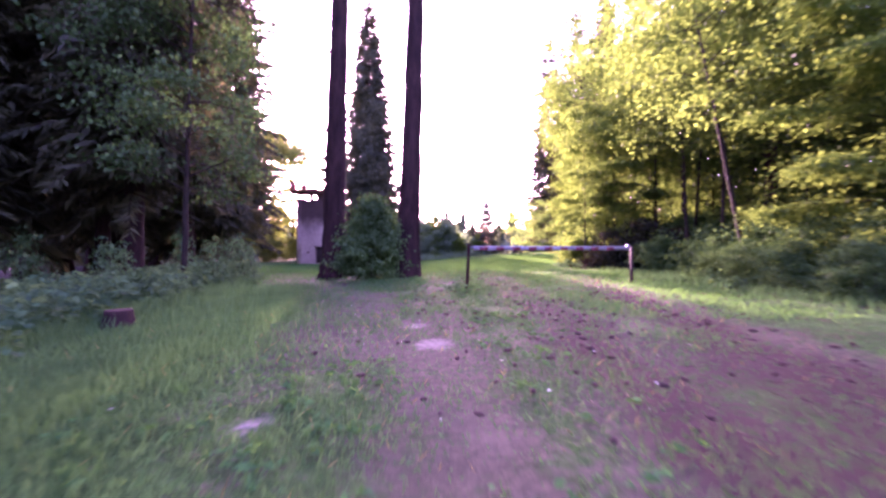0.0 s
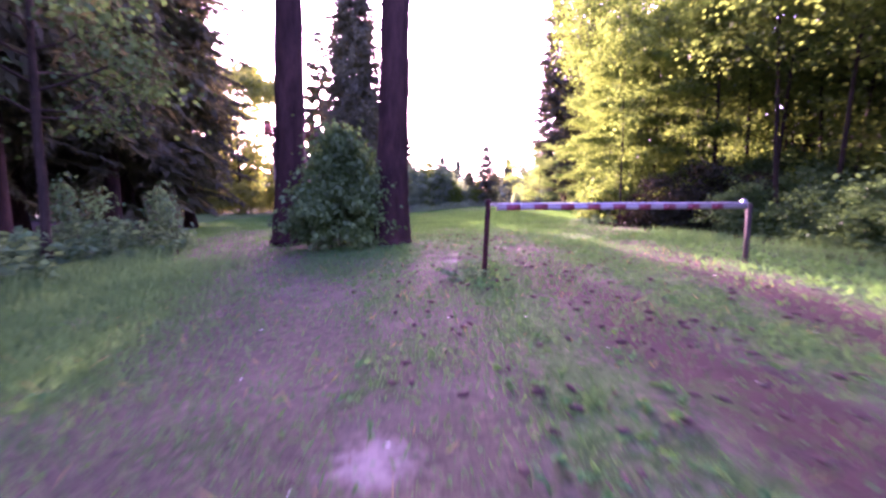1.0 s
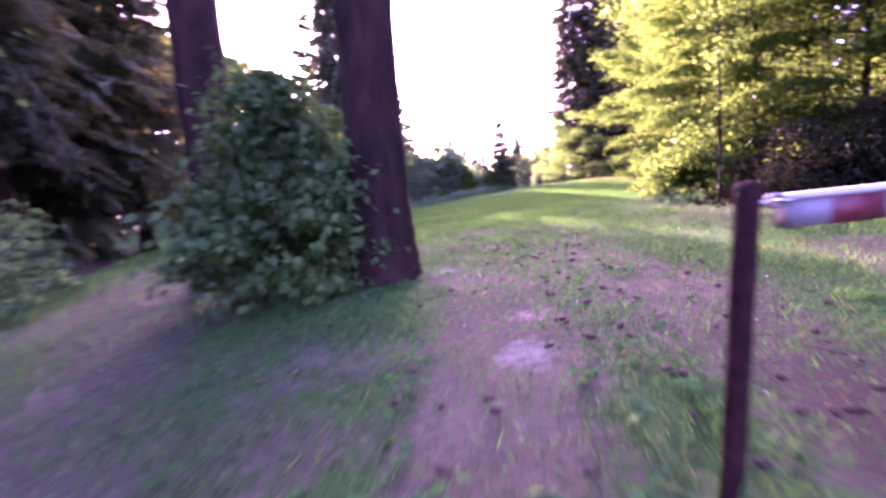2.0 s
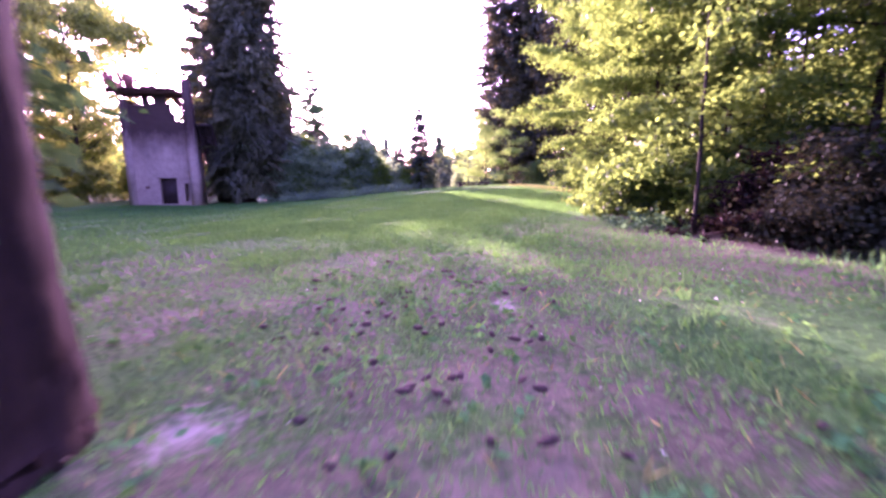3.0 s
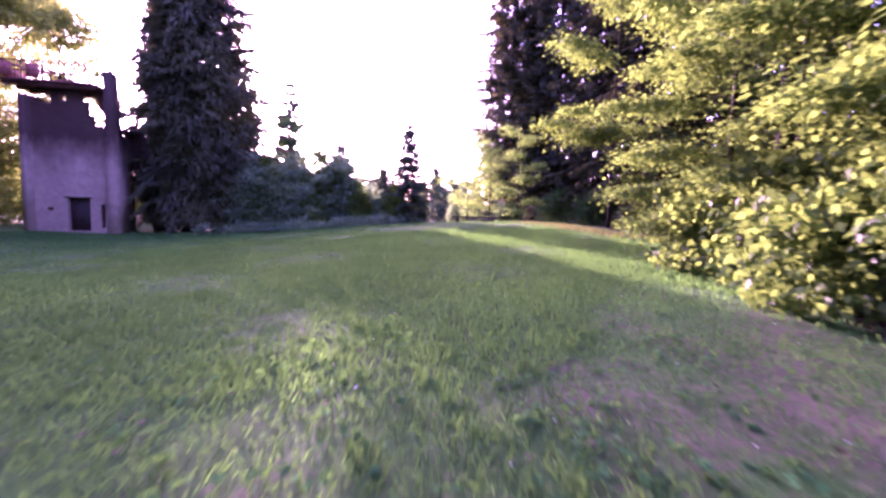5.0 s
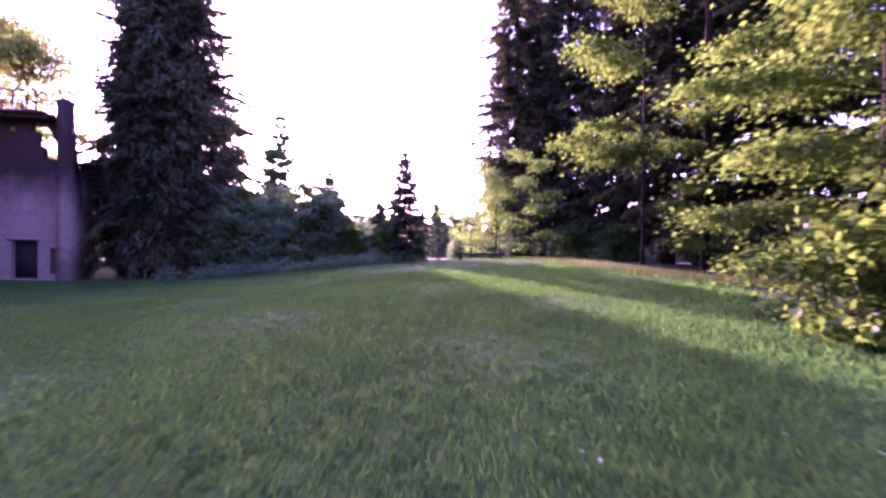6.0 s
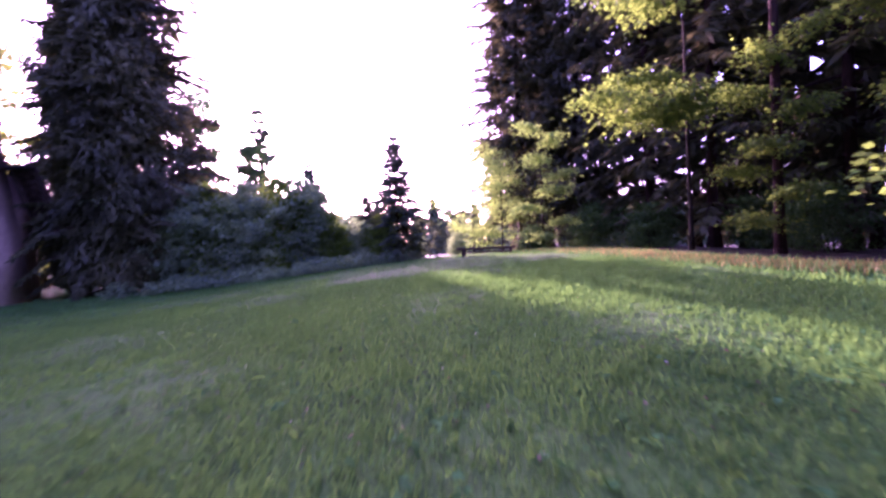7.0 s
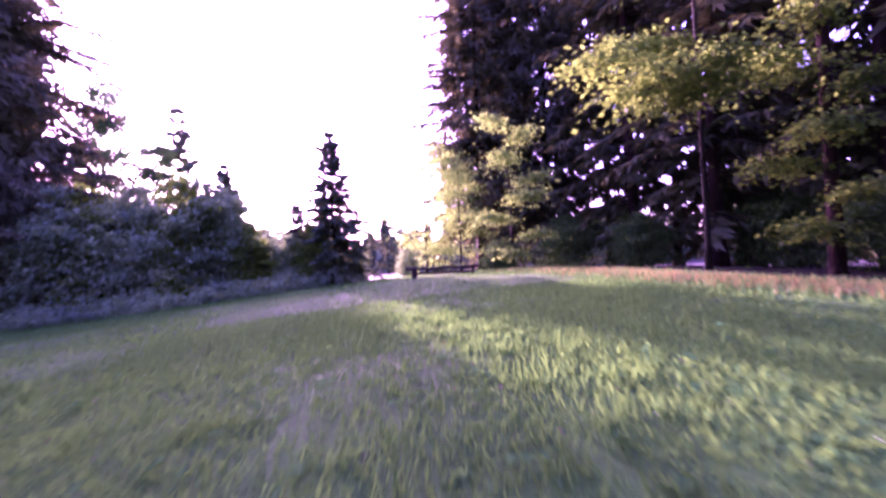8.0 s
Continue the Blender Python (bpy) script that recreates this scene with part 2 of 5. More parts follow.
# worn ground: lines of feet and wheels, with their half widths and strength
WORN = [
    ([(-0.5, -6), (0.2, 0), (0.0, 5), (-0.25, 10), (0.1, 14)], 0.5, 0.82),
    ([(0.1, 14), (0.0, 17), (0.7, 19.5)], 0.7, 0.66),
    ([(1.6, -6), (1.6, 0), (1.75, 5), (1.6, 10), (1.5, 13)], 0.55, 0.9),
    ([(1.5, 13), (1.5, 16), (1.3, 18.6)], 0.65, 0.72),
    ([(3.2, -6), (3.2, 0), (3.4, 5), (3.7, 10), (3.9, 14)], 0.55, 0.88),
    ([(-1.0, 5), (-2.1, 9.6), (-3.9, 13.2), (-6.4, 17), (-8, 24)], 1.0, 0.92),
    ([(-0.2, 16), (-0.8, 18.2), (-3.2, 22), (-5.6, 25.6), (-9, 34), (-12, 42)], 0.35, 0.5),
    ([(0.7, 19), (2.0, 23.5), (3.2, 29), (5.2, 36), (7.2, 42)], 0.18, 0.36),
]
# thin and brown patches in the turf
PATCHES = [
    ([(0.4, -6), (2.0, 0), (2.3, 5.5)], 1.4, 0.8),
    ([(-3.2, 15.6), (-4.4, 16.4), (-5.4, 17)], 1.5, 0.8),
    ([(1.0, -6), (0.6, 8), (0.4, 13)], 3.4, 0.25),
    ([(-1.6, 17.2), (0.6, 17.8), (2.4, 18.0)], 1.5, 0.55),
    ([(-1.2, 8.5), (-1.7, 12.5)], 0.9, 0.5),
    ([(1.4, 18), (2.6, 24), (3.6, 29), (5.0, 34)], 2.2, 0.22),
    ([(-0.4, 16.6), (-1.6, 18.8), (-3.0, 21)], 0.75, 0.6),
    ([(-1.4, 24.2), (0.5, 25.4)], 0.6, 0.4),
    ([(3.2, 21.6), (4.6, 23.0), (5.8, 25.0)], 0.9, 0.6),
    ([(-1.6, 19.4), (-2.9, 20.2)], 0.6, 0.5),
    ([(4.6, 30.5), (6.2, 33)], 0.5, 0.28),
    ([(4.5, 17.6), (4.9, 21), (5.3, 23.5)], 1.2, 0.75),
    ([(9.9, 42), (10.0, 38.5), (9.9, 35.5), (10.4, 32.4), (13, 29)], 0.7, 0.5),
]


def wear(x, y):
    x, y = np.asarray(x, float), np.asarray(y, float)
    out = np.zeros_like(x)
    for line, half, strength in WORN + PATCHES:
        best = np.full_like(x, 1e9)
        for (ax, ay), (bx, by) in zip(line, line[1:]):
            t = np.clip(((x - ax) * (bx - ax) + (y - ay) * (by - ay)) / ((bx - ax) ** 2 + (by - ay) ** 2), 0, 1)
            best = np.minimum(best, np.hypot(x - ax - t * (bx - ax), y - ay - t * (by - ay)))
        out = np.maximum(out, strength * np.clip(1.45 - best / half * 0.75, 0, 1))
    return out


# the two wheel ruts, dark with trodden needle litter
RUTS = [[(1.6, -4), (1.6, 4), (1.75, 7), (1.6, 10), (1.5, 12.5)], [(3.0, -4), (3.1, 4), (3.4, 7), (3.75, 10), (4.0, 13)], [(2.3, -5), (2.35, 2), (2.6, 6)], [(4.2, -5), (4.4, 3), (4.9, 8)]]


def rut(x, y):
    out = np.zeros_like(np.asarray(x, float))
    for line in RUTS:
        ys = [p[1] for p in line]
        centre = np.interp(y, ys, [p[0] for p in line]) + 0.1 * np.sin(y * 2.3)
        ends = np.clip((y - ys[0]) / 2, 0, 1) * np.clip((ys[-1] - y) / 2, 0, 1)
        out = np.maximum(out, np.clip(1.5 - np.abs(x - centre) / 0.46, 0, 1) * ends)
    return out


SAND = [(-0.1, 5.0, 0.25), (-1.2, 2.8, 0.15), (-0.4, 6.3, 0.22), (-4.0, 9.1, 0.28), (0.14, 12.0, 0.21), (0.3, 12.8, 0.15), (1.6, 16.5, 0.14), (-0.35, 15.0, 0.2), (-3.1, 1.6, 0.16)]


def sand(x, y):
    out = np.zeros_like(np.asarray(x, float))
    for sx, sy, r in SAND:
        out = np.maximum(out, np.clip(1.5 - np.hypot(x - sx, (y - sy) * 0.8) / r, 0, 1))
    return out


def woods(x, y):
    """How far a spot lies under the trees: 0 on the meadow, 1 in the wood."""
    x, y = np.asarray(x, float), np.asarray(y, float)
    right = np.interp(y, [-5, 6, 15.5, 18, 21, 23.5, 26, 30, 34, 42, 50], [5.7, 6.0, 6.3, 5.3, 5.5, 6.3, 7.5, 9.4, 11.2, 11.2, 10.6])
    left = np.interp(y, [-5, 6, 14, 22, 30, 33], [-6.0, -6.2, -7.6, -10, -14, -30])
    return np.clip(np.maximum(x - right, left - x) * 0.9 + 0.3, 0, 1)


def axis_steps(lo, hi, fine_lo, fine_hi, fine, grow=1.25):
    mid = list(np.arange(fine_lo, fine_hi + 1e-6, fine))
    step, p = fine, fine_lo
    while p > lo:
        step *= grow
        p -= step
        mid.insert(0, p)
    step, p = fine, fine_hi
    while p < hi:
        step *= grow
        p += step
        mid.append(p)
    return np.array(mid)


def ground_material():
    n = Nodes("meadow_ground")
    at = n.tree.nodes.new("ShaderNodeAttribute")
    at.attribute_name = "wear"
    mid = n.noise(1.1, 6.0, 0.65)
    fine = n.noise(14.0, 6.0, 0.7)
    grit = n.noise(60.0, 3.0, 0.6)
    w = n.maths("ADD", at.outputs["Fac"], n.maths("MULTIPLY", n.maths("SUBTRACT", mid, 0.5), 2.2))
    w = n.maths("ADD", w, n.maths("MULTIPLY", n.maths("SUBTRACT", fine, 0.5), 1.6))
    la = n.tree.nodes.new("ShaderNodeAttribute")
    la.attribute_name = "lush"
    w = n.maths("SUBTRACT", w, n.maths("MULTIPLY", la.outputs["Fac"], 0.46))
    mask = n.ramp(w, (0.32, (0, 0, 0)), (0.72, (1, 1, 1)))
    earth = n.ramp(fine, (0.28, (0.034, 0.032, 0.02)), (0.5, (0.066, 0.063, 0.038)), (0.74, (0.118, 0.11, 0.072)))
    earth = n.mix(1.0, earth, n.ramp(grit, (0.35, (0.72, 0.7, 0.7)), (0.65, (1.2, 1.18, 1.15))), "MULTIPLY")
    pale = n.ramp(n.noise(0.55, 4.0), (0.52, (0, 0, 0)), (0.68, (1, 1, 1)))
    earth = n.mix(n.maths("MULTIPLY", pale, 0.45), earth, (0.15, 0.134, 0.092))
    ru = n.tree.nodes.new("ShaderNodeAttribute")
    ru.attribute_name = "rut"
    needles = n.ramp(n.maths("ADD", ru.outputs["Fac"], n.maths("MULTIPLY", n.maths("SUBTRACT", fine, 0.5), 1.2)), (0.35, (0, 0, 0)), (0.95, (1, 1, 1)))
    earth = n.mix(n.maths("MULTIPLY", needles, 0.85), earth, n.mix(grit, (0.022, 0.013, 0.01), (0.068, 0.038, 0.029)))
    sa = n.tree.nodes.new("ShaderNodeAttribute")
    sa.attribute_name = "sand"
    patch = n.ramp(n.maths("ADD", sa.outputs["Fac"], n.maths("MULTIPLY", n.maths("SUBTRACT", fine, 0.5), 1.4)), (0.4, (0, 0, 0)), (1.0, (1, 1, 1)))
    turf = n.ramp(n.noise(3.0, 6.0, 0.7), (0.3, (0.016, 0.064, 0.012)), (0.7, (0.036, 0.125, 0.024)))
    turf = n.mix(1.0, turf, n.ramp(grit, (0.3, (0.6, 0.6, 0.6)), (0.7, (1.25, 1.25, 1.2))), "MULTIPLY")
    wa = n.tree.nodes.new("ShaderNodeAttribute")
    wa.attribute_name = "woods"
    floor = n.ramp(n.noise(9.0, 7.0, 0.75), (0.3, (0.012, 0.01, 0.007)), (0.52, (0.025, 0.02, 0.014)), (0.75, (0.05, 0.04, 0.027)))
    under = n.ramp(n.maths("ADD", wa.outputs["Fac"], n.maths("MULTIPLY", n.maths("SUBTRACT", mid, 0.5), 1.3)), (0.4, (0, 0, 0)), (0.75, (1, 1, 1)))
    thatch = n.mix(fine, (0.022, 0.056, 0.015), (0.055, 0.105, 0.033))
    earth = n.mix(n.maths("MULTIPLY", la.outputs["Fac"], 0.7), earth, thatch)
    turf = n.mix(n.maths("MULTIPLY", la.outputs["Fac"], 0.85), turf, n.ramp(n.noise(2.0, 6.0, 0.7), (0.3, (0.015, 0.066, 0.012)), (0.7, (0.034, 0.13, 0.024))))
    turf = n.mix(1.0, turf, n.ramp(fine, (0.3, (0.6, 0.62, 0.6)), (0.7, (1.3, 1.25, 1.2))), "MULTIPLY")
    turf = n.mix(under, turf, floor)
    h = n.maths("ADD", fine, n.maths("MULTIPLY", grit, 0.5))
    return n.finish(n.mix(patch, n.mix(mask, turf, earth), n.mix(fine, (0.13, 0.113, 0.09), (0.25, 0.225, 0.185))), 0.95, h, 0.7, 0.03)


def build_ground():
    xs = axis_steps(-900, 900, -12, 14, 0.2)
    ys = axis_steps(-500, 1500, -5, 46, 0.2)
    X, Y = np.meshgrid(xs, ys)
    rough = np.random.RandomState(5).normal(0, 0.008, X.shape)
    Z = land(X, Y) + rough + 0.03 * np.sin(X * 1.3 + 0.6 * np.sin(Y * 0.9)) * np.sin(Y * 1.1) - 0.03 * wear(X, Y) - 0.035 * rut(X, Y)
    b = Buf()
    k, m = X.shape
    i, j = np.meshgrid(np.arange(k - 1), np.arange(m - 1), indexing="ij")
    a = i * m + j
    b.put(np.stack([X, Y, Z], -1), np.stack([a, a + 1, a + m + 1, a + m], -1).reshape(-1, 4))
    me = b.mesh("ground", ground_material(), True)
    at = me.attributes.new("wear", "FLOAT", "POINT")
    at.data.foreach_set("value", wear(X, Y).ravel())
    at = me.attributes.new("lush", "FLOAT", "POINT")
    at.data.foreach_set("value", np.clip((Y.ravel() - 20.5) / 5, 0, 1))
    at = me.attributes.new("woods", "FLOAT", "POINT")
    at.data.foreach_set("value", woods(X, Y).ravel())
    at = me.attributes.new("rut", "FLOAT", "POINT")
    at.data.foreach_set("value", rut(X, Y).ravel())
    at = me.attributes.new("sand", "FLOAT", "POINT")
    at.data.foreach_set("value", sand(X, Y).ravel())
    tagged(new("ground", me), "mown meadow with worn earth tracks and pale sandy patches", "ground", kind="structure")


build_ground()


# ---- trees ----
def unit(v):
    return v / (np.linalg.norm(v, axis=-1, keepdims=True) + 1e-9)


def limb_path(rng, start, azimuth, rise, length, droop, k=7, wobble=0.05):
    """A branch: it leaves at an angle, then sinks (droop > 0) or rises towards its tip."""
    t = np.linspace(0, 1, k)
    out = length * t * math.cos(rise)
    up = length * (t * math.sin(rise) - droop * t ** 2)
    p = np.stack([start[0] + out * math.cos(azimuth), start[1] + out * math.sin(azimuth), start[2] + up], -1)
    p[1:] += rng.normal(0, wobble * length / k, (k - 1, 3))
    return p


def spruce_meshes(seed, height, radius, bare, needle, bark, lush=1.0, levels=44, base_r=None, spray=0.55, taper=0.72, slim=1.0, shy=None, flare=0.7, rings=26, sides=14, core=0):
    """Trunk, limbs and needles of a spruce: whorls of sagging branches hung with sprays, and core hanging sprays that fill the inside."""
    rng = np.random.RandomState(seed)
    trunk, crown = Buf(), Buf()
    base_r = base_r or height * 0.012 + 0.04
    zs = height * np.linspace(0, 1, rings) ** (1.0 if rings < 30 else 1.7)
    lean = np.cumsum(rng.normal(0, 0.012 * math.sqrt(26 / rings), (rings, 2)), axis=0)
    lean -= lean[0]
    rr = base_r * np.clip(1 - zs / height, 0.02, 1) ** 0.8 * (1 + flare * np.exp(-zs / (base_r * 1.5)))
    ripple = rng.normal(0, 0.035, (rings, sides))
    if rings >= 30:
        ripple = (ripple + np.roll(ripple, 1, 0) + np.roll(ripple, 2, 0)) / 2.2
    ripple = 1 + ripple
    trunk.tube(np.stack([lean[:, 0], lean[:, 1], zs - 0.1], -1), rr[:, None] * ripple, sides)
    hs = bare + (height - bare) * np.linspace(0, 0.985, levels) ** 0.95
    cs, al, no, ln, wd = [], [], [], [], []
    hs = np.repeat(hs, 2) + rng.normal(0, 0.5 * (height - bare) / levels, 2 * levels)
    for h in np.clip(hs, bare, height * 0.985):
        f = (h - bare) / (height - bare)
        prof = radius * (1 - f) ** taper * (0.72 + 0.28 * min(1, f * 6)) + 0.12
        for a in np.arange(rng.randint(2, 5)) * 2.4 + rng.uniform(0, 6.3):
            if rng.rand() > 0.86 * lush + 0.1:
                continue
            L = prof * rng.uniform(0.5, 1.22)
            if shy is not None:
                L *= 1 - 0.42 * max(0.0, math.cos(a - shy))
            rise = radians(28 * f - 6 + rng.normal(0, 7))
            cx, cy = np.interp(h, zs, lean[:, 0]), np.interp(h, zs, lean[:, 1])
            p = limb_path(rng, (cx, cy, h), a, rise, L, rng.uniform(0.1, 0.42) * (1 - f) + 0.02, 4, 0.12)
            trunk.tube(p, np.linspace(0.012 + 0.012 * L, 0.004, 4), 3, False)
            n = int((16 + 19 * L) * lush)
            t = rng.uniform(0.12, 1.0, n) ** 0.8
            q = np.stack([np.interp(t, np.linspace(0, 1, 4), p[:, i]) for i in range(3)], -1)
            side = np.array([-math.sin(a), math.cos(a), 0])
            fwd = np.array([math.cos(a), math.sin(a), -0.25])
            s = rng.choice([-1, 1], n) * rng.uniform(0.15, 1.0, n)
            d = unit(fwd[None] * rng.uniform(0.25, 1.0, (n, 1)) + side[None] * s[:, None] + np.array([0, 0, -1])[None] * rng.uniform(0.05, 0.75, (n, 1)))
            w = spray * rng.uniform(0.55, 1.15, n) * (0.45 + 0.55 * min(1, L / 1.6)) * (1.15 - 0.5 * t)
            cs.append(q + d * w[:, None] * 0.42)
            al.append(d)
            no.append(np.array([0, 0, 1.0])[None] + rng.normal(0, 0.55, (n, 3)))
            ln.append(w)
            wd.append(w * slim * rng.uniform(0.26, 0.46, n))
    if core:
        f = 1 - rng.uniform(0, 1, core) ** 0.62
        a = rng.uniform(0, 2 * np.pi, core)
        ragged = 1 + 0.16 * np.sin(3 * a + 31 * f) + 0.12 * np.sin(5 * a - 57 * f)
        rad = (radius * (1 - f) ** taper * (0.78 + 0.22 * np.minimum(1, f * 6))) * rng.uniform(0.05, 1.0, core) ** 0.55 * 0.66 * ragged
        if shy is not None:
            rad *= 1 - 0.42 * np.clip(np.cos(a - shy), 0, 1)
        h = bare + (height - bare) * f * 0.97
        q = np.stack([rad * np.cos(a) + np.interp(h, zs, lean[:, 0]), rad * np.sin(a) + np.interp(h, zs, lean[:, 1]), h], -1)
        out = np.stack([np.cos(a), np.sin(a), np.zeros(core)], -1)
        w = min(spray, 0.6) * rng.uniform(0.5, 1.1, core) * np.clip(rad / 1.2, 0.35, 1)
        cs.append(q)
        al.append(unit(out * rng.uniform(0.3, 1.0, (core, 1)) + rng.normal(0, 0.35, (core, 3)) - np.array([0, 0, 1.0])[None] * rng.uniform(0.2, 1.1, (core, 1))))
        no.append(out + rng.normal(0, 0.6, (core, 3)))
        ln.append(w)
        wd.append(w * rng.uniform(0.16, 0.3, core))
    tip = np.array([[lean[-1, 0], lean[-1, 1], height - 0.1]])
    cs.append(tip), al.append(np.array([[0, 0, 1.0]])), no.append(np.array([[0, 1.0, 0]])), ln.append(np.array([0.7])), wd.append(np.array([0.1]))
    crown.leaves(np.vstack(cs), np.vstack(al), np.vstack(no), np.concatenate(ln), np.concatenate(wd), 0.25)
    return [("trunk", trunk.mesh("trunk", bark, True), ""), ("crown", crown.mesh("crown", needle), "")]


def broadleaf_meshes(seed, height, radius, bare, leaf, bark, leaf_size=0.15, clusters=170, per=34, base_r=0.12, lean_to=(0, 0), skew=0.0, stems=1, cloud=0.55, flat=0.3, broad=0.82, peak=None, hang=0.25):
    """Trunk, limbs and leaves of a maple or a bush: leaves in loose, flat sprays at the ends of the limbs."""
    rng = np.random.RandomState(seed)
    trunk, crown = Buf(), Buf()
    cl = []
    for s in range(stems):
        k = 14
        zs = np.linspace(0, height * (0.93 if stems == 1 else rng.uniform(0.6, 0.95)), k)
        wob = np.cumsum(rng.normal(0, 0.02 * height / k, (k, 2)), axis=0)
        wob -= wob[0]
        f = zs / height
        spread = (rng.normal(0, radius * 0.55, 2) if stems > 1 else np.zeros(2))
        off = rng.normal(0, radius * 0.12, 2) if stems > 1 else np.zeros(2)
        cxy = off + wob + f[:, None] ** 1.3 * (np.array(lean_to)[None] + spread[None])
        r = base_r * (1 - f * 0.92) * (1 + 0.5 * np.exp(-zs / (base_r * 2)))
        trunk.tube(np.column_stack([cxy, zs - 0.08]), r[:, None] * (1 + rng.normal(0, 0.05, (k, 9))), 9)
        nb = max(4, int(clusters / 6 / stems))
        for i in range(nb):
            h = bare + (zs[-1] - bare) * rng.uniform(0, 1) ** 0.9
            g = (h - bare) / max(0.1, height - bare)
            c = np.array([np.interp(h, zs, cxy[:, 0]), np.interp(h, zs, cxy[:, 1]), h])
            a = rng.uniform(0, 2 * np.pi)
            L = radius * (0.5 + 0.75 * math.sin(math.pi * min(1, 0.18 + 0.82 * g)) ** 0.8) * rng.uniform(0.55, 1.1)
            L *= 1 + skew * math.cos(a)
            p = limb_path(rng, c, a, radians(rng.uniform(12, 42)), L, rng.uniform(0.1, 0.35), 5, 0.2)
            trunk.tube(p, np.linspace(base_r * 0.32 * (1 - 0.6 * g), 0.006, 5), 4, False)
            for t in rng.uniform(0.35, 1.0, 6) ** 0.7:
                q = np.array([np.interp(t, np.linspace(0, 1, 5), p[:, j]) for j in range(3)])
                e = q + rng.normal(0, 0.22, 3) * cloud * np.array([1.6, 1.6, 0.9])
                if rng.rand() < 0.25:
                    trunk.tube(np.stack([q, (q + e) / 2 + (0, 0, 0.03), e]), (0.008, 0.006, 0.003), 3, False)
                cl.append(e)
    if stems > 1:
        m = clusters
        a, u, q = rng.uniform(0, 2 * np.pi, m), rng.uniform(0.03, 1.0, m) ** 1.15, rng.uniform(0.45, 1.0, m) ** 0.5
        swell = np.sqrt(np.clip(1 - (1.6 * (u - 0.36)) ** 2, 0.03, 1)) if peak is None else np.minimum(1, 0.72 + u * 1.6) * np.clip(1.02 - u, 0, 1) ** peak
        rad = radius * swell * q * (1 + 0.3 * np.sin(3 * a + 7 * u) + 0.15 * np.sin(5 * a - 11 * u))
        cl += list(np.stack([rad * np.cos(a), rad * np.sin(a), u * height], -1))
    cl = np.array(cl)
    n = len(cl) * per
    c = np.repeat(cl, per, axis=0)
    tilt = np.repeat(rng.normal(0, 0.3, (len(cl), 3)), per, axis=0)
    d = rng.normal(0, 1, (n, 3)) * np.array([cloud, cloud, cloud * flat])[None] * rng.uniform(0.5, 1.1, (n, 1))
    d[:, 2] += (d[:, :2] * tilt[:, :2]).sum(1)
    c = c + d
    nrm = np.array([0, 0, 1.0])[None] + tilt + rng.normal(0, 0.5, (n, 3))
    along = d * (1, 1, 0.3) + rng.normal(0, 0.35, (n, 3)) + (0, 0, -hang)
    size = leaf_size * rng.uniform(0.55, 1.25, n)
    keep = c[:, 2] > 0.05
    crown.leaves(c[keep], along[keep], nrm[keep], size[keep], size[keep] * broad * rng.uniform(0.85, 1.15, n)[keep], 0.14)
    return [("trunk", trunk.mesh("trunk", bark, True), ""), ("crown", crown.mesh("crown", leaf), "")]


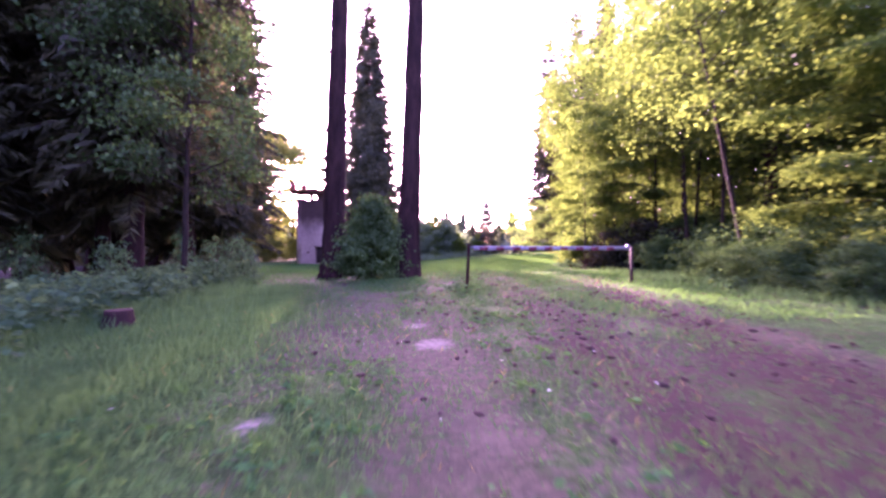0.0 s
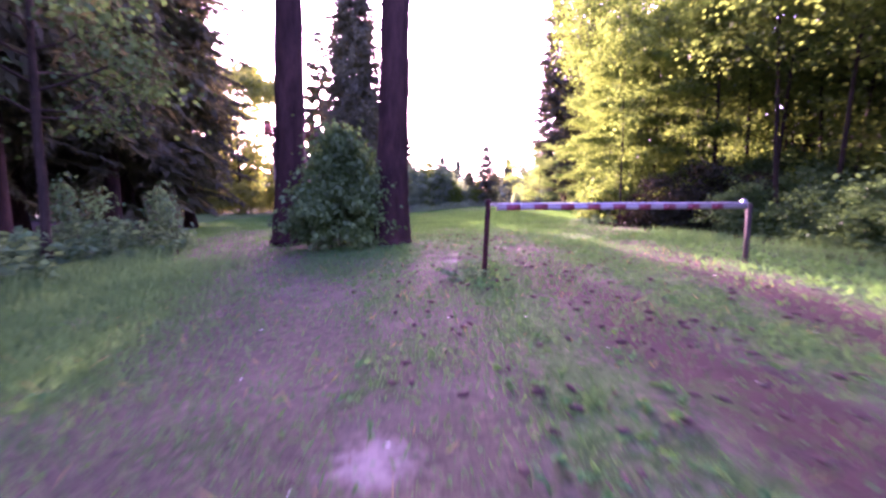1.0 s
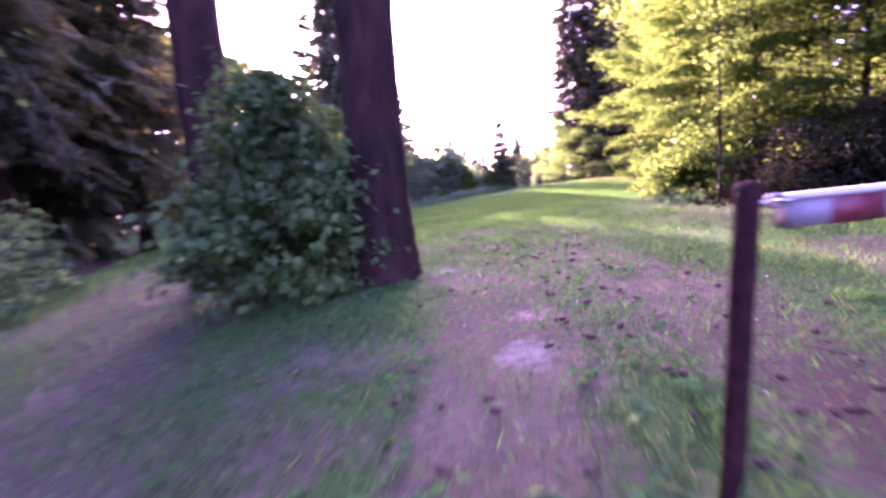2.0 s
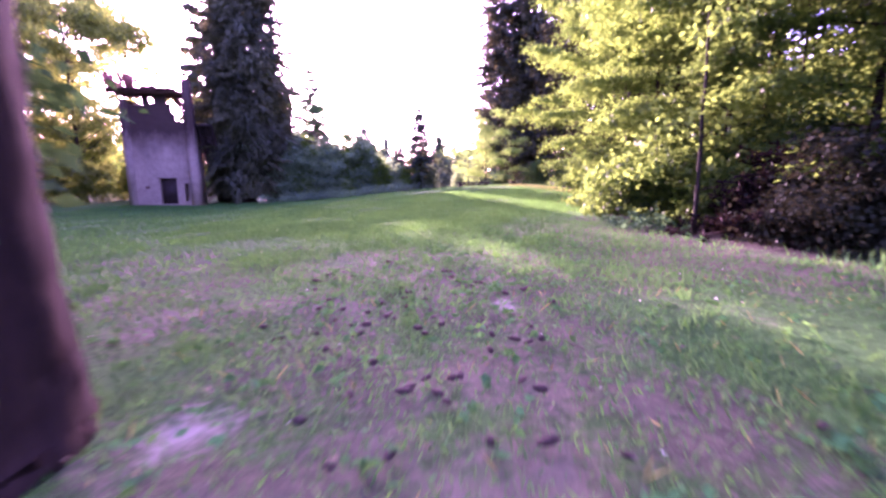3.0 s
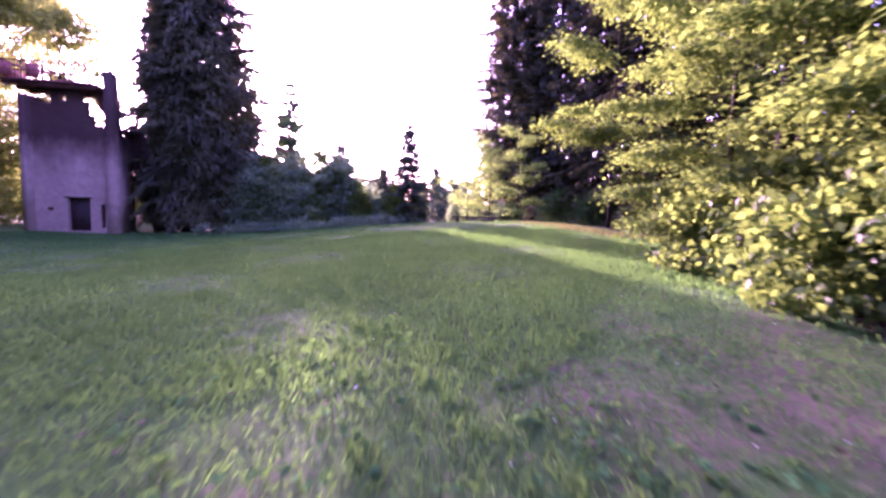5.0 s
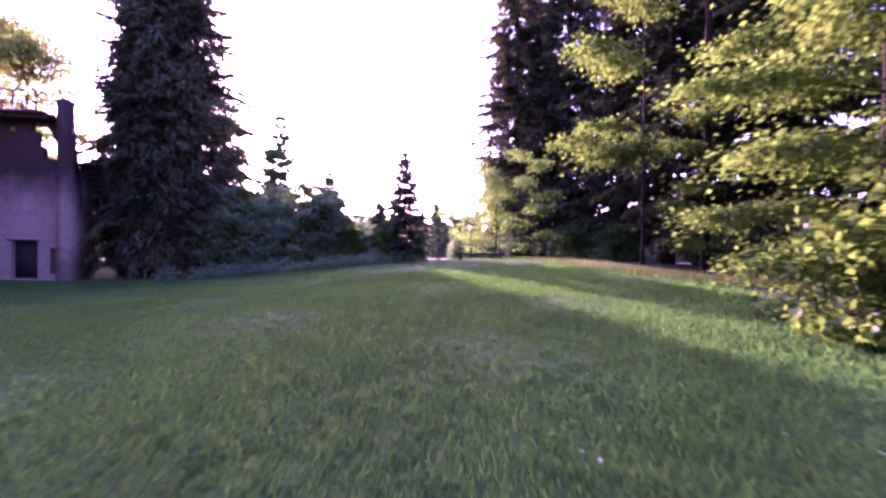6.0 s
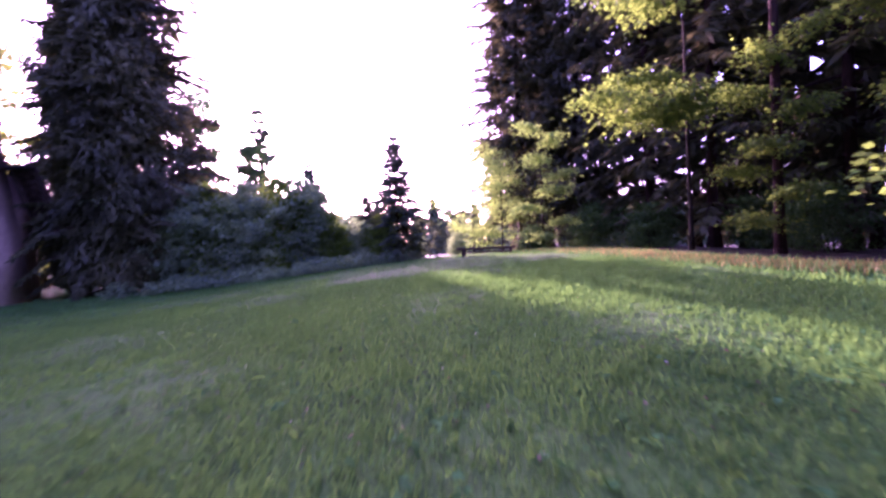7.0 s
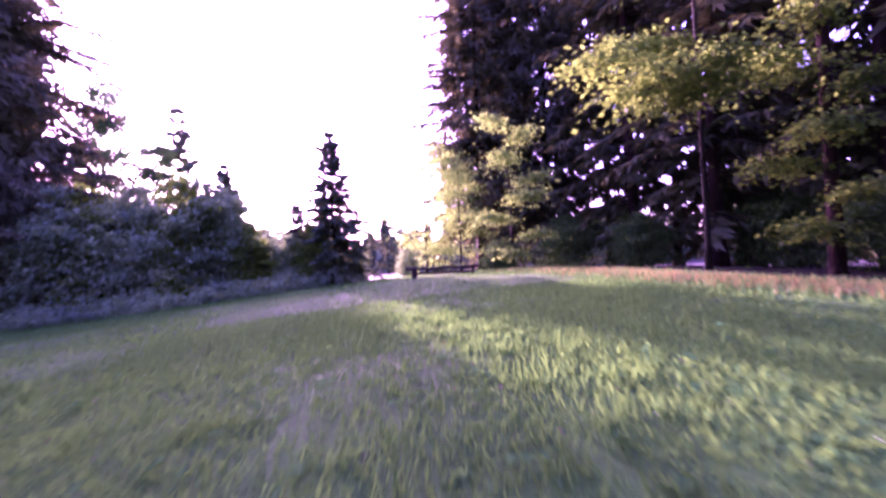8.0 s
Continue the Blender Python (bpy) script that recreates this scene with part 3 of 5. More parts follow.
def bough_meshes(seed, height, limbs, leaf, bark, base_r=0.12, leaf_size=0.14, per=30, gap=0.28, cloud=0.3, lean_to=(0, 0)):
    """A maple whose leaves hang in a few long boughs. Limbs: height, azimuth in degrees, length, rise in degrees, droop."""
    rng = np.random.RandomState(seed)
    trunk, crown = Buf(), Buf()
    k = 16
    zs = np.linspace(0, height, k)
    cxy = np.cumsum(rng.normal(0, 0.012 * height / k, (k, 2)), axis=0) + (zs / height)[:, None] ** 1.2 * np.array(lean_to)[None]
    cxy -= cxy[0]
    r = base_r * (1 - 0.8 * zs / height) * (1 + 0.5 * np.exp(-zs / (base_r * 2)))
    trunk.tube(np.column_stack([cxy, zs - 0.08]), r[:, None] * (1 + rng.normal(0, 0.05, (k, 10))), 10)
    spots, wide = [], []
    for h, azimuth, length, rise, droop in limbs:
        c = np.array([np.interp(h, zs, cxy[:, 0]), np.interp(h, zs, cxy[:, 1]), h])
        p = limb_path(rng, c, radians(azimuth), radians(rise), length, droop, 9, 0.12)
        trunk.tube(p, np.linspace(base_r * 0.3, 0.008, 9), 5, False)
        for t in np.arange(0.25, 1.0, gap / length):
            q = np.array([np.interp(t, np.linspace(0, 1, 9), p[:, j]) for j in range(3)])
            for side in (-1, 1):
                a = radians(azimuth) + side * rng.uniform(0.5, 1.2)
                L = length * 0.3 * (1.15 - t * 0.75) * rng.uniform(0.5, 1.2)
                twig = limb_path(rng, q, a, radians(rng.normal(8, 12)), L, rng.uniform(0.1, 0.4), 4, 0.2)
                trunk.tube(twig, (0.012, 0.009, 0.006, 0.003), 3, False)
                for u in np.arange(0.3, 1.05, 0.32):
                    spots.append([np.interp(u, np.linspace(0, 1, 4), twig[:, j]) for j in range(3)])
        spots.append(p[-1])
    cl = np.array(spots)
    n = len(cl) * per
    tilt = np.repeat(rng.normal(0, 0.22, (len(cl), 2)), per, axis=0)
    d = rng.normal(0, 1, (n, 3)) * np.array([cloud, cloud, cloud * 0.2])[None]
    d[:, 2] += (d[:, :2] * tilt).sum(1) - 0.25 * np.hypot(d[:, 0], d[:, 1])
    c = np.repeat(cl, per, axis=0) + d
    along_way = d * (1, 1, 0.3) + rng.normal(0, 0.3, (n, 3)) * cloud + (0, 0, -0.35 * cloud)
    size = leaf_size * rng.uniform(0.55, 1.2, n)
    keep = c[:, 2] > 0.08
    crown.leaves(c[keep], along_way[keep], (np.array([0, 0, 1.0])[None] + rng.normal(0, 0.45, (n, 3)))[keep], size[keep], size[keep] * 0.8, 0.14)
    return [("trunk", trunk.mesh("trunk", bark, True), ""), ("crown", crown.mesh("crown", leaf), "")]


KINDS = {}


def plant(kind, name, x, y, label, category, group="", turn=0.0, size=1.0, tall=1.0, sink=0.0, lean=0.0):
    """One tree or bush of the given make, standing at x, y."""
    root = new(name)
    for pname, me, lab in KINDS[kind]:
        part(pname, me, root, lab)
    root.matrix_world = pose(x, y, zland(x, y) - sink, 0, lean, 0) @ Matrix.LocRotScale((0, 0, 0), Euler((0, 0, radians(turn))), (size, size, size * tall))
    return tagged(root, label, category, group)


KINDS["spruce_a"] = spruce_meshes(1, 29.0, 6.1, 0.4, M_NEEDLE, M_BARK, 2.6, 62, 0.36, 0.62, 0.72, 0.5, radians(255), core=56000)
KINDS["spruce_b"] = spruce_meshes(2, 22, 3.6, 1.2, M_NEEDLE, M_BARK, 0.52, 38, 0.28, 1.55)
KINDS["spruce_c"] = spruce_meshes(3, 23, 3.1, 2.4, M_NEEDLE, M_BARK, 0.95, 38, 0.22, 1.1, 0.72, 0.72)
KINDS["spruce_d"] = spruce_meshes(7, 23, 3.2, 1.6, M_NEEDLE, M_BARK, 0.8, 40, 0.17, 0.85, 0.6, 0.55)
KINDS["spruce_e"] = spruce_meshes(8, 24, 3.6, 2.0, M_NEEDLE, M_BARK, 1.7, 44, 0.22, 0.7, 0.7, 0.5, core=12000)
KINDS["spruce_near"] = spruce_meshes(9, 23, 3.2, 2.9, M_NEEDLE, M_BARK, 1.7, 46, 0.25, 0.6, 0.6, 0.5, flare=0.4, core=14000)
KINDS["birch_sunlit"] = broadleaf_meshes(10, 16, 4.0, 2.6, M_BIRCH_SUNLIT, M_BARK_PALE, 0.24, 420, 34, 0.16, cloud=0.6, hang=0.6)
KINDS["pine_far"] = spruce_meshes(4, 10.5, 1.7, 3.6, M_NEEDLE_B, M_BARK, 1.0, 17, 0.17, 0.85, 0.5, 0.9)
KINDS["spruce_young"] = spruce_meshes(5, 6.0, 2.0, 0.15, M_NEEDLE_B, M_BARK, 2.0, 58, 0.09, 0.32, 0.8, core=2600)
KINDS["spruce_tall"] = spruce_meshes(6, 27, 3.4, 13.5, M_NEEDLE, M_BARK, 0.9, 30, 0.375, 0.9, flare=0.4, rings=120, sides=36)
KINDS["maple_a"] = broadleaf_meshes(11, 11, 3.0, 1.6, M_MAPLE, M_BARK_PALE, 0.115, 270, 56, 0.1)
KINDS["maple_b"] = broadleaf_meshes(12, 13, 3.2, 3.4, M_MAPLE, M_BARK_PALE, 0.112, 270, 58, 0.13, (0.6, 0.2))
KINDS["maple_c"] = broadleaf_meshes(13, 8, 2.4, 0.5, M_MAPLE, M_BARK_PALE, 0.125, 280, 50, 0.08)
KINDS["maple_thin"] = broadleaf_meshes(14, 10, 2.2, 3.4, M_MAPLE, M_BARK_PALE, 0.115, 190, 58, 0.065, (-0.5, 0.3))
KINDS["maple_pole"] = broadleaf_meshes(19, 8, 1.3, 1.3, M_MAPLE, M_BARK_PALE, 0.13, 110, 26, 0.042, cloud=0.4)
KINDS["maple_slim"] = broadleaf_meshes(18, 7.5, 1.9, 1.4, M_MAPLE, M_BARK_PALE, 0.105, 170, 50, 0.045, (0.5, -0.2))
KINDS["maple_grey"] = broadleaf_meshes(15, 12.5, 2.5, 2.9, M_SHRUB, M_BARK_PALE, 0.13, 420, 40, 0.09, cloud=0.5, hang=0.6)
KINDS["birch_far"] = broadleaf_meshes(16, 11.5, 1.9, 1.2, M_SHRUB, M_BARK_PALE, 0.16, 330, 46, 0.12, cloud=0.55)
KINDS["bush_a"] = broadleaf_meshes(21, 2.8, 1.3, 0.1, M_SHRUB, M_BARK_PALE, 0.145, 240, 34, 0.02, stems=3, cloud=0.26, flat=0.25, broad=0.6, peak=0.8, hang=0.5)
KINDS["bush_b"] = broadleaf_meshes(22, 2.0, 1.2, 0.05, M_SHRUB, M_BARK_PALE, 0.15, 130, 20, 0.02, stems=6, cloud=0.3, flat=0.3, broad=0.6, peak=0.6)
KINDS["bush_shoots"] = broadleaf_meshes(26, 1.9, 0.42, 0.3, M_FERN, M_BARK_PALE, 0.15, 14, 8, 0.012, stems=2, cloud=0.17, flat=0.35, broad=0.5, peak=0.9, hang=0.4)
KINDS["maple_edge"] = broadleaf_meshes(24, 8, 2.4, 0.5, M_MAPLE, M_BARK_PALE, 0.2, 230, 24, 0.10)
KINDS["bush_dark"] = broadleaf_meshes(25, 2.6, 1.4, 0.05, M_SHRUB, M_BARK_PALE, 0.12, 150, 26, 0.02, stems=6, cloud=0.3, broad=0.7, peak=0.5)
KINDS["bush_pale"] = broadleaf_meshes(23, 3.4, 1.35, 0.1, M_HAZEL, M_BARK_PALE, 0.13, 210, 30, 0.03, stems=6, cloud=0.3, peak=0.42)
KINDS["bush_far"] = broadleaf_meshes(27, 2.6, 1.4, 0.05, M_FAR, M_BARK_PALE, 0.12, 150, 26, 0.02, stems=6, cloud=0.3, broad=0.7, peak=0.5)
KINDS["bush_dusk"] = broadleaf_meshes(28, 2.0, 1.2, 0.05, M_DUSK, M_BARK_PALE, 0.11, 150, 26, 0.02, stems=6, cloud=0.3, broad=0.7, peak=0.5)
KINDS["maple_gold"] = broadleaf_meshes(46, 8, 2.4, 0.4, M_MAPLE_SUNLIT, M_BARK_PALE, 0.125, 220, 40, 0.08)
KINDS["bush_gold"] = broadleaf_meshes(44, 2.8, 1.5, 0.1, M_BIRCH_SUNLIT, M_BARK_PALE, 0.16, 150, 24, 0.03, stems=4, cloud=0.34, peak=0.5)
KINDS["sapling_pale"] = broadleaf_meshes(41, 3.5, 0.95, 0.1, M_HAZEL, M_BARK_PALE, 0.12, 130, 34, 0.03, stems=3, cloud=0.24, peak=0.45)
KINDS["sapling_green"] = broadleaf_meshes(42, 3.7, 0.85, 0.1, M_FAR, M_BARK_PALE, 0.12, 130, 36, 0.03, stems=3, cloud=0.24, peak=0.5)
KINDS["sapling_dark"] = broadleaf_meshes(43, 3.4, 1.05, 0.1, M_MAPLE, M_BARK_PALE, 0.12, 140, 36, 0.03, stems=4, cloud=0.26, peak=0.6)
KINDS["bush_maple"] = broadleaf_meshes(45, 1.5, 0.9, 0.05, M_MAPLE, M_BARK_PALE, 0.15, 70, 16, 0.015, stems=5, cloud=0.26, flat=0.35, broad=0.7, peak=0.55, hang=0.4)
KINDS["bough_low"] = bough_meshes(31, 10, [(3.1, 195, 3.6, 24, 0.1), (3.4, 230, 2.6, 20, 0.15), (4.6, 180, 2.2, 18, 0.2), (6.4, 205, 3.2, 22, 0.15), (7.0, 150, 2.6, 25, 0.1), (8.4, 240, 2.4, 20, 0.1), (9.3, 170, 2.0, 30, 0.1)], M_MAPLE, M_BARK_PALE, 0.065, 0.14, 26)
KINDS["bough_side"] = bough_meshes(32, 7, [(1.0, 190, 1.6, 15, 0.2), (1.7, 240, 1.9, 18, 0.2), (2.4, 160, 1.8, 20, 0.2), (3.0, 210, 2.1, 16, 0.15), (3.9, 250, 1.7, 22, 0.1), (4.6, 180, 1.9, 20, 0.15), (5.6, 200, 1.5, 28, 0.1), (6.4, 300, 1.2, 30, 0.1)], M_MAPLE, M_BARK_PALE, 0.07, 0.13, 20)
KINDS["bough_gold"] = bough_meshes(34, 7, [(0.8, 190, 1.5, 12, 0.2), (1.5, 250, 1.8, 16, 0.2), (2.2, 150, 1.9, 18, 0.2), (3.0, 215, 2.0, 16, 0.15), (3.9, 290, 1.6, 22, 0.1), (4.6, 175, 1.8, 20, 0.15), (5.6, 230, 1.4, 28, 0.1), (6.4, 120, 1.2, 30, 0.1)], M_MAPLE_SUNLIT, M_BARK_PALE, 0.07, 0.13, 26)
KINDS["bough_over"] = bough_meshes(33, 8.5, [(1.3, 185, 2.2, 6, 0.3), (1.6, 230, 2.4, 10, 0.3), (2.0, 150, 2.3, 10, 0.25), (2.6, 200, 2.9, 14, 0.25), (3.2, 260, 2.3, 16, 0.2), (3.8, 170, 2.8, 16, 0.2), (4.4, 215, 2.8, 18, 0.2), (5.0, 120, 2.3, 20, 0.15), (5.6, 190, 2.6, 22, 0.15), (6.2, 245, 2.3, 24, 0.1), (6.9, 165, 2.2, 26, 0.1), (7.6, 210, 1.8, 32, 0.1), (8.2, 90, 1.4, 36, 0.1)], M_MAPLE, M_BARK_PALE, 0.09, 0.105, 44)

# the two bare trunks by the track
plant("spruce_tall", "spruce_tree", -1.2, 14.9, "tall spruce with a thick bare brown trunk beside a bush", "tree", "two bare trunks", 0, lean=1.7)
left_trunk = plant("spruce_tall", "spruce_tree", -4.05, 16.6, "tall spruce with a thick bare brown trunk beside a bush", "tree", "two bare trunks", 140, 1.12, lean=1.5)
stub = Buf()
back = left_trunk.matrix_world.inverted()
stub.tube([tuple(back @ Vector(p)) for p in ((-4.02, 16.5, 8.1), (-4.36, 16.4, 8.5), (-4.48, 16.35, 9.0), (-4.4, 16.35, 9.35))], (0.05, 0.042, 0.03, 0.012), 7)
part("broken_branch", stub.mesh("broken_branch", M_BARK, True), left_trunk, "dead broken branch stub")
plant("bush_a", "bush", -2.28, 14.6, "dense green leafy bush growing between two bare trunks", "bush", turn=30, size=0.9, tall=1.02)
# the great spruce by the tower
plant("spruce_a", "spruce_tree", -8.1, 48.7, "very tall dark green spruce beside the concrete tower", "tree")
# the far edge of the meadow
rng = np.random.RandomState(77)
plant("spruce_young", "spruce_tree", 4.6, 47.5, "young blue-green spruce at the meadow's edge", "tree")
plant("spruce_young", "spruce_tree", 3.2, 48.6, "small spruce beside the young blue-green one", "tree", turn=140, size=0.6)
plant("spruce_young", "spruce_tree", 0.5, 49.3, "young spruce above the far bushes", "tree", turn=80, size=0.9)
plant("pine_far", "pine_tree", -5.0, 65, "thin gappy pine above the far bushes", "tree", tall=1.22)
plant("birch_far", "birch_tree", -9.1, 64, "loose light-crowned birch behind the bushes", "tree", tall=1.25)
plant("birch_far", "birch_tree", -7.6, 58.5, "loose light-crowned birch behind the bushes", "tree", turn=70, size=0.74)
plant("birch_far", "birch_tree", -3.7, 55, "loose light-crowned birch behind the bushes", "tree", turn=170, size=0.58, tall=1.22)
# far bushes and saplings, most with haze mixed into their leaf colour
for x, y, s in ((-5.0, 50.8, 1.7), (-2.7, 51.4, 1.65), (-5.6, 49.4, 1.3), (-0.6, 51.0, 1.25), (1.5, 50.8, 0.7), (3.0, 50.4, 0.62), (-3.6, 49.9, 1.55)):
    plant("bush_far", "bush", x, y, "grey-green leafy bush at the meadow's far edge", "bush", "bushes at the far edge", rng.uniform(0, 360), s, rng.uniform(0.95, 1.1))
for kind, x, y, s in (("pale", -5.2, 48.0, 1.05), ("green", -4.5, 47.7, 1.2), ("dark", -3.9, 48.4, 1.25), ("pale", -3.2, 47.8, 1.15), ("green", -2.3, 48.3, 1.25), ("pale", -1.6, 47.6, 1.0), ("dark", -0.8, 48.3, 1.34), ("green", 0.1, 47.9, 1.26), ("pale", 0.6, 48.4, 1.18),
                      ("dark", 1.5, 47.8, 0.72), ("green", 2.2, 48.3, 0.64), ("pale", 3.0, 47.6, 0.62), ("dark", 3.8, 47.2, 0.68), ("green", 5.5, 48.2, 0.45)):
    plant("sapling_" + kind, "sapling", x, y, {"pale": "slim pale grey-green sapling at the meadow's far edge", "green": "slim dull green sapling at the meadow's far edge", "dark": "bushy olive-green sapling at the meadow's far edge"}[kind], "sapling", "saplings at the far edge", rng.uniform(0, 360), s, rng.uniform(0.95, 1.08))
# the wood at the end of the meadow, behind the log barrier
for kind, x, y, s in (("spruce_e", 11.8, 50.2, 1.05), ("spruce_e", 14.4, 48.2, 1.05), ("spruce_d", 14.3, 42.4, 0.95), ("spruce_d", 15.5, 44, 1.1), ("spruce_d", 14.6, 39.4, 1.0), ("spruce_d", 17.4, 41, 1.0), ("spruce_d", 16.6, 36.6, 1.05),
                      ("spruce_c", 19, 33.8, 1.0), ("spruce_d", 19.5, 38, 1.1), ("spruce_b", 21.4, 42, 1.1), ("spruce_d", 18.6, 45, 1.0), ("spruce_d", 17.5, 48, 1.1), ("spruce_b", 24, 30.5, 1.0),
                      ("spruce_d", 13.8, 53, 1.0), ("spruce_c", 20.5, 27, 1.0), ("spruce_b", 16.4, 57, 1.0)):
    plant(kind, "spruce_tree", x, y, "tall dark spruce in the shaded wood", "tree", "spruces in the wood", rng.uniform(0, 360), s, rng.uniform(0.9, 1.1))
plant("spruce_tall", "spruce_tree", 12.9, 35.4, "tall grey bare trunk at the wood's edge", "tree", turn=20, size=0.3, tall=3.0)
plant("bough_low", "maple_tree", 12.1, 37.4, "maple with long sunlit boughs reaching out of the wood", "tree", "maples at the wood's edge")
plant("bough_low", "maple_tree", 15.4, 34.0, "maple with sunlit boughs over the wood's edge", "tree", "maples at the wood's edge", 20, 0.75)
plant("bough_side", "maple_tree", 13.1, 35.5, "young maple with loose boughs in the shade", "tree", "maples at the wood's edge", 0, 0.8)
plant("bough_side", "maple_tree", 15.4, 32.2, "young maple with loose boughs in the shade", "tree", "maples at the wood's edge", 40, 1.1)
# these three maples carry the brightened leaf that stands for sunlight
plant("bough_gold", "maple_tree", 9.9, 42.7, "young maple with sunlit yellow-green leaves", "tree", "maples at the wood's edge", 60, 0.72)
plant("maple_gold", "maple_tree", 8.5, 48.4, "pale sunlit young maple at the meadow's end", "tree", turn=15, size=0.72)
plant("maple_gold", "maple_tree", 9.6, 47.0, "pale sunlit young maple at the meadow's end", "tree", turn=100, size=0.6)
plant("bush_pale", "bush", 7.7, 48.6, "pale sunlit bush at the meadow's end", "bush", turn=50, size=0.34)
plant("bush_b", "bush", 9.5, 42.9, "low sunlit bush beside the log barrier", "bush", turn=50, size=0.5)
for x, y, s in ((13.2, 40.6, 0.6), (15.4, 37.8, 0.7), (14.4, 42.6, 0.7), (13.6, 45.4, 0.8), (17.2, 34.8, 0.8), (16.6, 39.4, 0.8), (12.2, 43.6, 0.6), (14.6, 35.6, 0.6), (15.8, 33.6, 0.8)):
    plant("bush_dark", "bush", x, y, "dark shaded bush on the wood's floor", "bush", "bushes in the wood", rng.uniform(0, 360), s)
# the mixed wood along the track
plant("maple_b", "maple_tree", 8.7, 26.2, "tall straight dark-trunked maple with back-lit leaves", "tree", "maples along the track", 200, 1.0, 1.2)
plant("maple_thin", "maple_tree", 7.7, 11.3, "thin leaning maple with a pale trunk", "tree", "maples along the track", 10, 1.0, lean=-7)
plant("maple_thin", "maple_tree", 9.0, 14.6, "thin maple with a dark trunk", "tree", "maples along the track", 120, 1.0)
for x, y, turn in ((8.2, 24.1, 40), (8.7, 15.9, 310)):
    plant("maple_thin", "maple_tree", x, y, "thin maple with a dark trunk", "tree", "maples along the track", turn, 1.1)
plant("spruce_tall", "spruce_tree", 10.3, 14.1, "dark straight trunk among the maples", "tree", turn=60, size=0.5, tall=1.8)
plant("maple_pole", "maple_tree", 6.45, 20.4, "thin straight maple at the meadow's edge", "tree", "maples along the track", 200, 0.95)
plant("maple_pole", "maple_tree", 7.9, 25.3, "thin straight maple at the meadow's edge", "tree", "maples along the track", 290, 0.85)
plant("bough_over", "maple_tree", 9.3, 9.2, "young maple with large sunlit leaves", "tree", "maples along the track", 0, 0.95)
for kind, x, y, s in (("bough_over", 9.0, 24.6, 1.0), ("bough_over", 8.4, 22.0, 0.9), ("bough_over", 8.9, 27.6, 0.85), ("bough_over", 9.4, 19.8, 1.0), ("maple_b", 11.4, 24.2, 1.0), ("maple_thin", 11.0, 20.5, 1.1), ("maple_thin", 9.8, 17.6, 1.1), ("maple_slim", 10.5, 22.2, 1.1), ("maple_thin", 12.2, 18.6, 1.15), ("maple_slim", 11.2, 16.6, 1.1), ("maple_slim", 10.3, 25.6, 1.1),
                      ("maple_edge", 14.2, 22, 1.6), ("maple_b", 11, 14.8, 1.0), ("maple_a", 12.5, 11.5, 1.0), ("maple_edge", 14, 26.5, 1.6), ("maple_edge", 16, 20, 1.7), ("maple_slim", 9.9, 12.4, 1.0), ("maple_slim", 12.8, 15.6, 1.2), ("maple_c", 12.4, 20.6, 1.0), ("maple_slim", 13.2, 13.4, 1.2),
                      ("maple_b", 10.6, 8.6, 0.95), ("maple_edge", 15.5, 13.5, 1.7), ("maple_edge", 14, 7, 1.5), ("maple_edge", 18, 16, 1.7), ("maple_edge", 13, 2, 1.6), ("maple_edge", 12, -5, 1.5), ("maple_a", 10.4, 6.4, 0.75), ("maple_c", 12.6, 9.6, 1.0), ("maple_edge", 17.5, 10.5, 1.7)):
    plant(kind, "maple_tree", x, y, "slender maple with back-lit yellow-green leaves", "tree", "maples along the track", rng.uniform(-40, 40) if kind == "bough_over" else rng.uniform(0, 360), s, rng.uniform(0.9, 1.1))
for kind, x, y, s in (("bush_b", 7.9, 13.6, 0.55), ("bush_b", 8.8, 14.6, 0.75), ("bush_dark", 7.2, 10.6, 0.42), ("bush_dark", 7.0, 8.9, 0.4), ("bush_dark", 7.6, 12.4, 0.45), ("bush_dark", 6.9, 7.3, 0.4), ("bush_dark", 8.2, 9.8, 0.6), ("bush_dark", 8.0, 8.0, 0.55), ("bush_dark", 7.6, 15.4, 0.5), ("bush_b", 8.0, 25.6, 0.7), ("bush_b", 7.6, 23.4, 0.6), ("bush_b", 9.8, 16, 0.9), ("bush_b", 9.6, 10.4, 0.8), ("bush_b", 8.6, 11.8, 0.8), ("bush_b", 8.8, 8.4, 0.8), ("bush_b", 10.4, 12.8, 0.9), ("bush_b", 9.9, 7.0, 0.9)):
    plant(kind, "bush", x, y, "dark green leafy bush under the maples", "bush", "bushes along the track", rng.uniform(0, 360), s)
# two bushes whose shade is put into their leaf colour
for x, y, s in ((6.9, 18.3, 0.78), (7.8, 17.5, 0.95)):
    plant("bush_dusk", "bush", x, y, "dense bush at the wood's edge, leaf colour darkened for shade", "bush", "very dark bushes at the wood's edge", rng.uniform(0, 360), s)
for x, y, s in ((7.0, 24.0, 0.9), (7.7, 25.2, 1.0), (7.4, 22.6, 0.9), (7.5, 21.1, 0.8), (7.9, 26.8, 0.9), (8.2, 23.7, 1.1), (8.4, 22.2, 1.1), (8.3, 20.0, 0.9)):
    plant("bush_maple", "bush", x, y, "low leafy maple growth at the wood's edge", "bush", "low maples at the wood's edge", rng.uniform(0, 360), s)
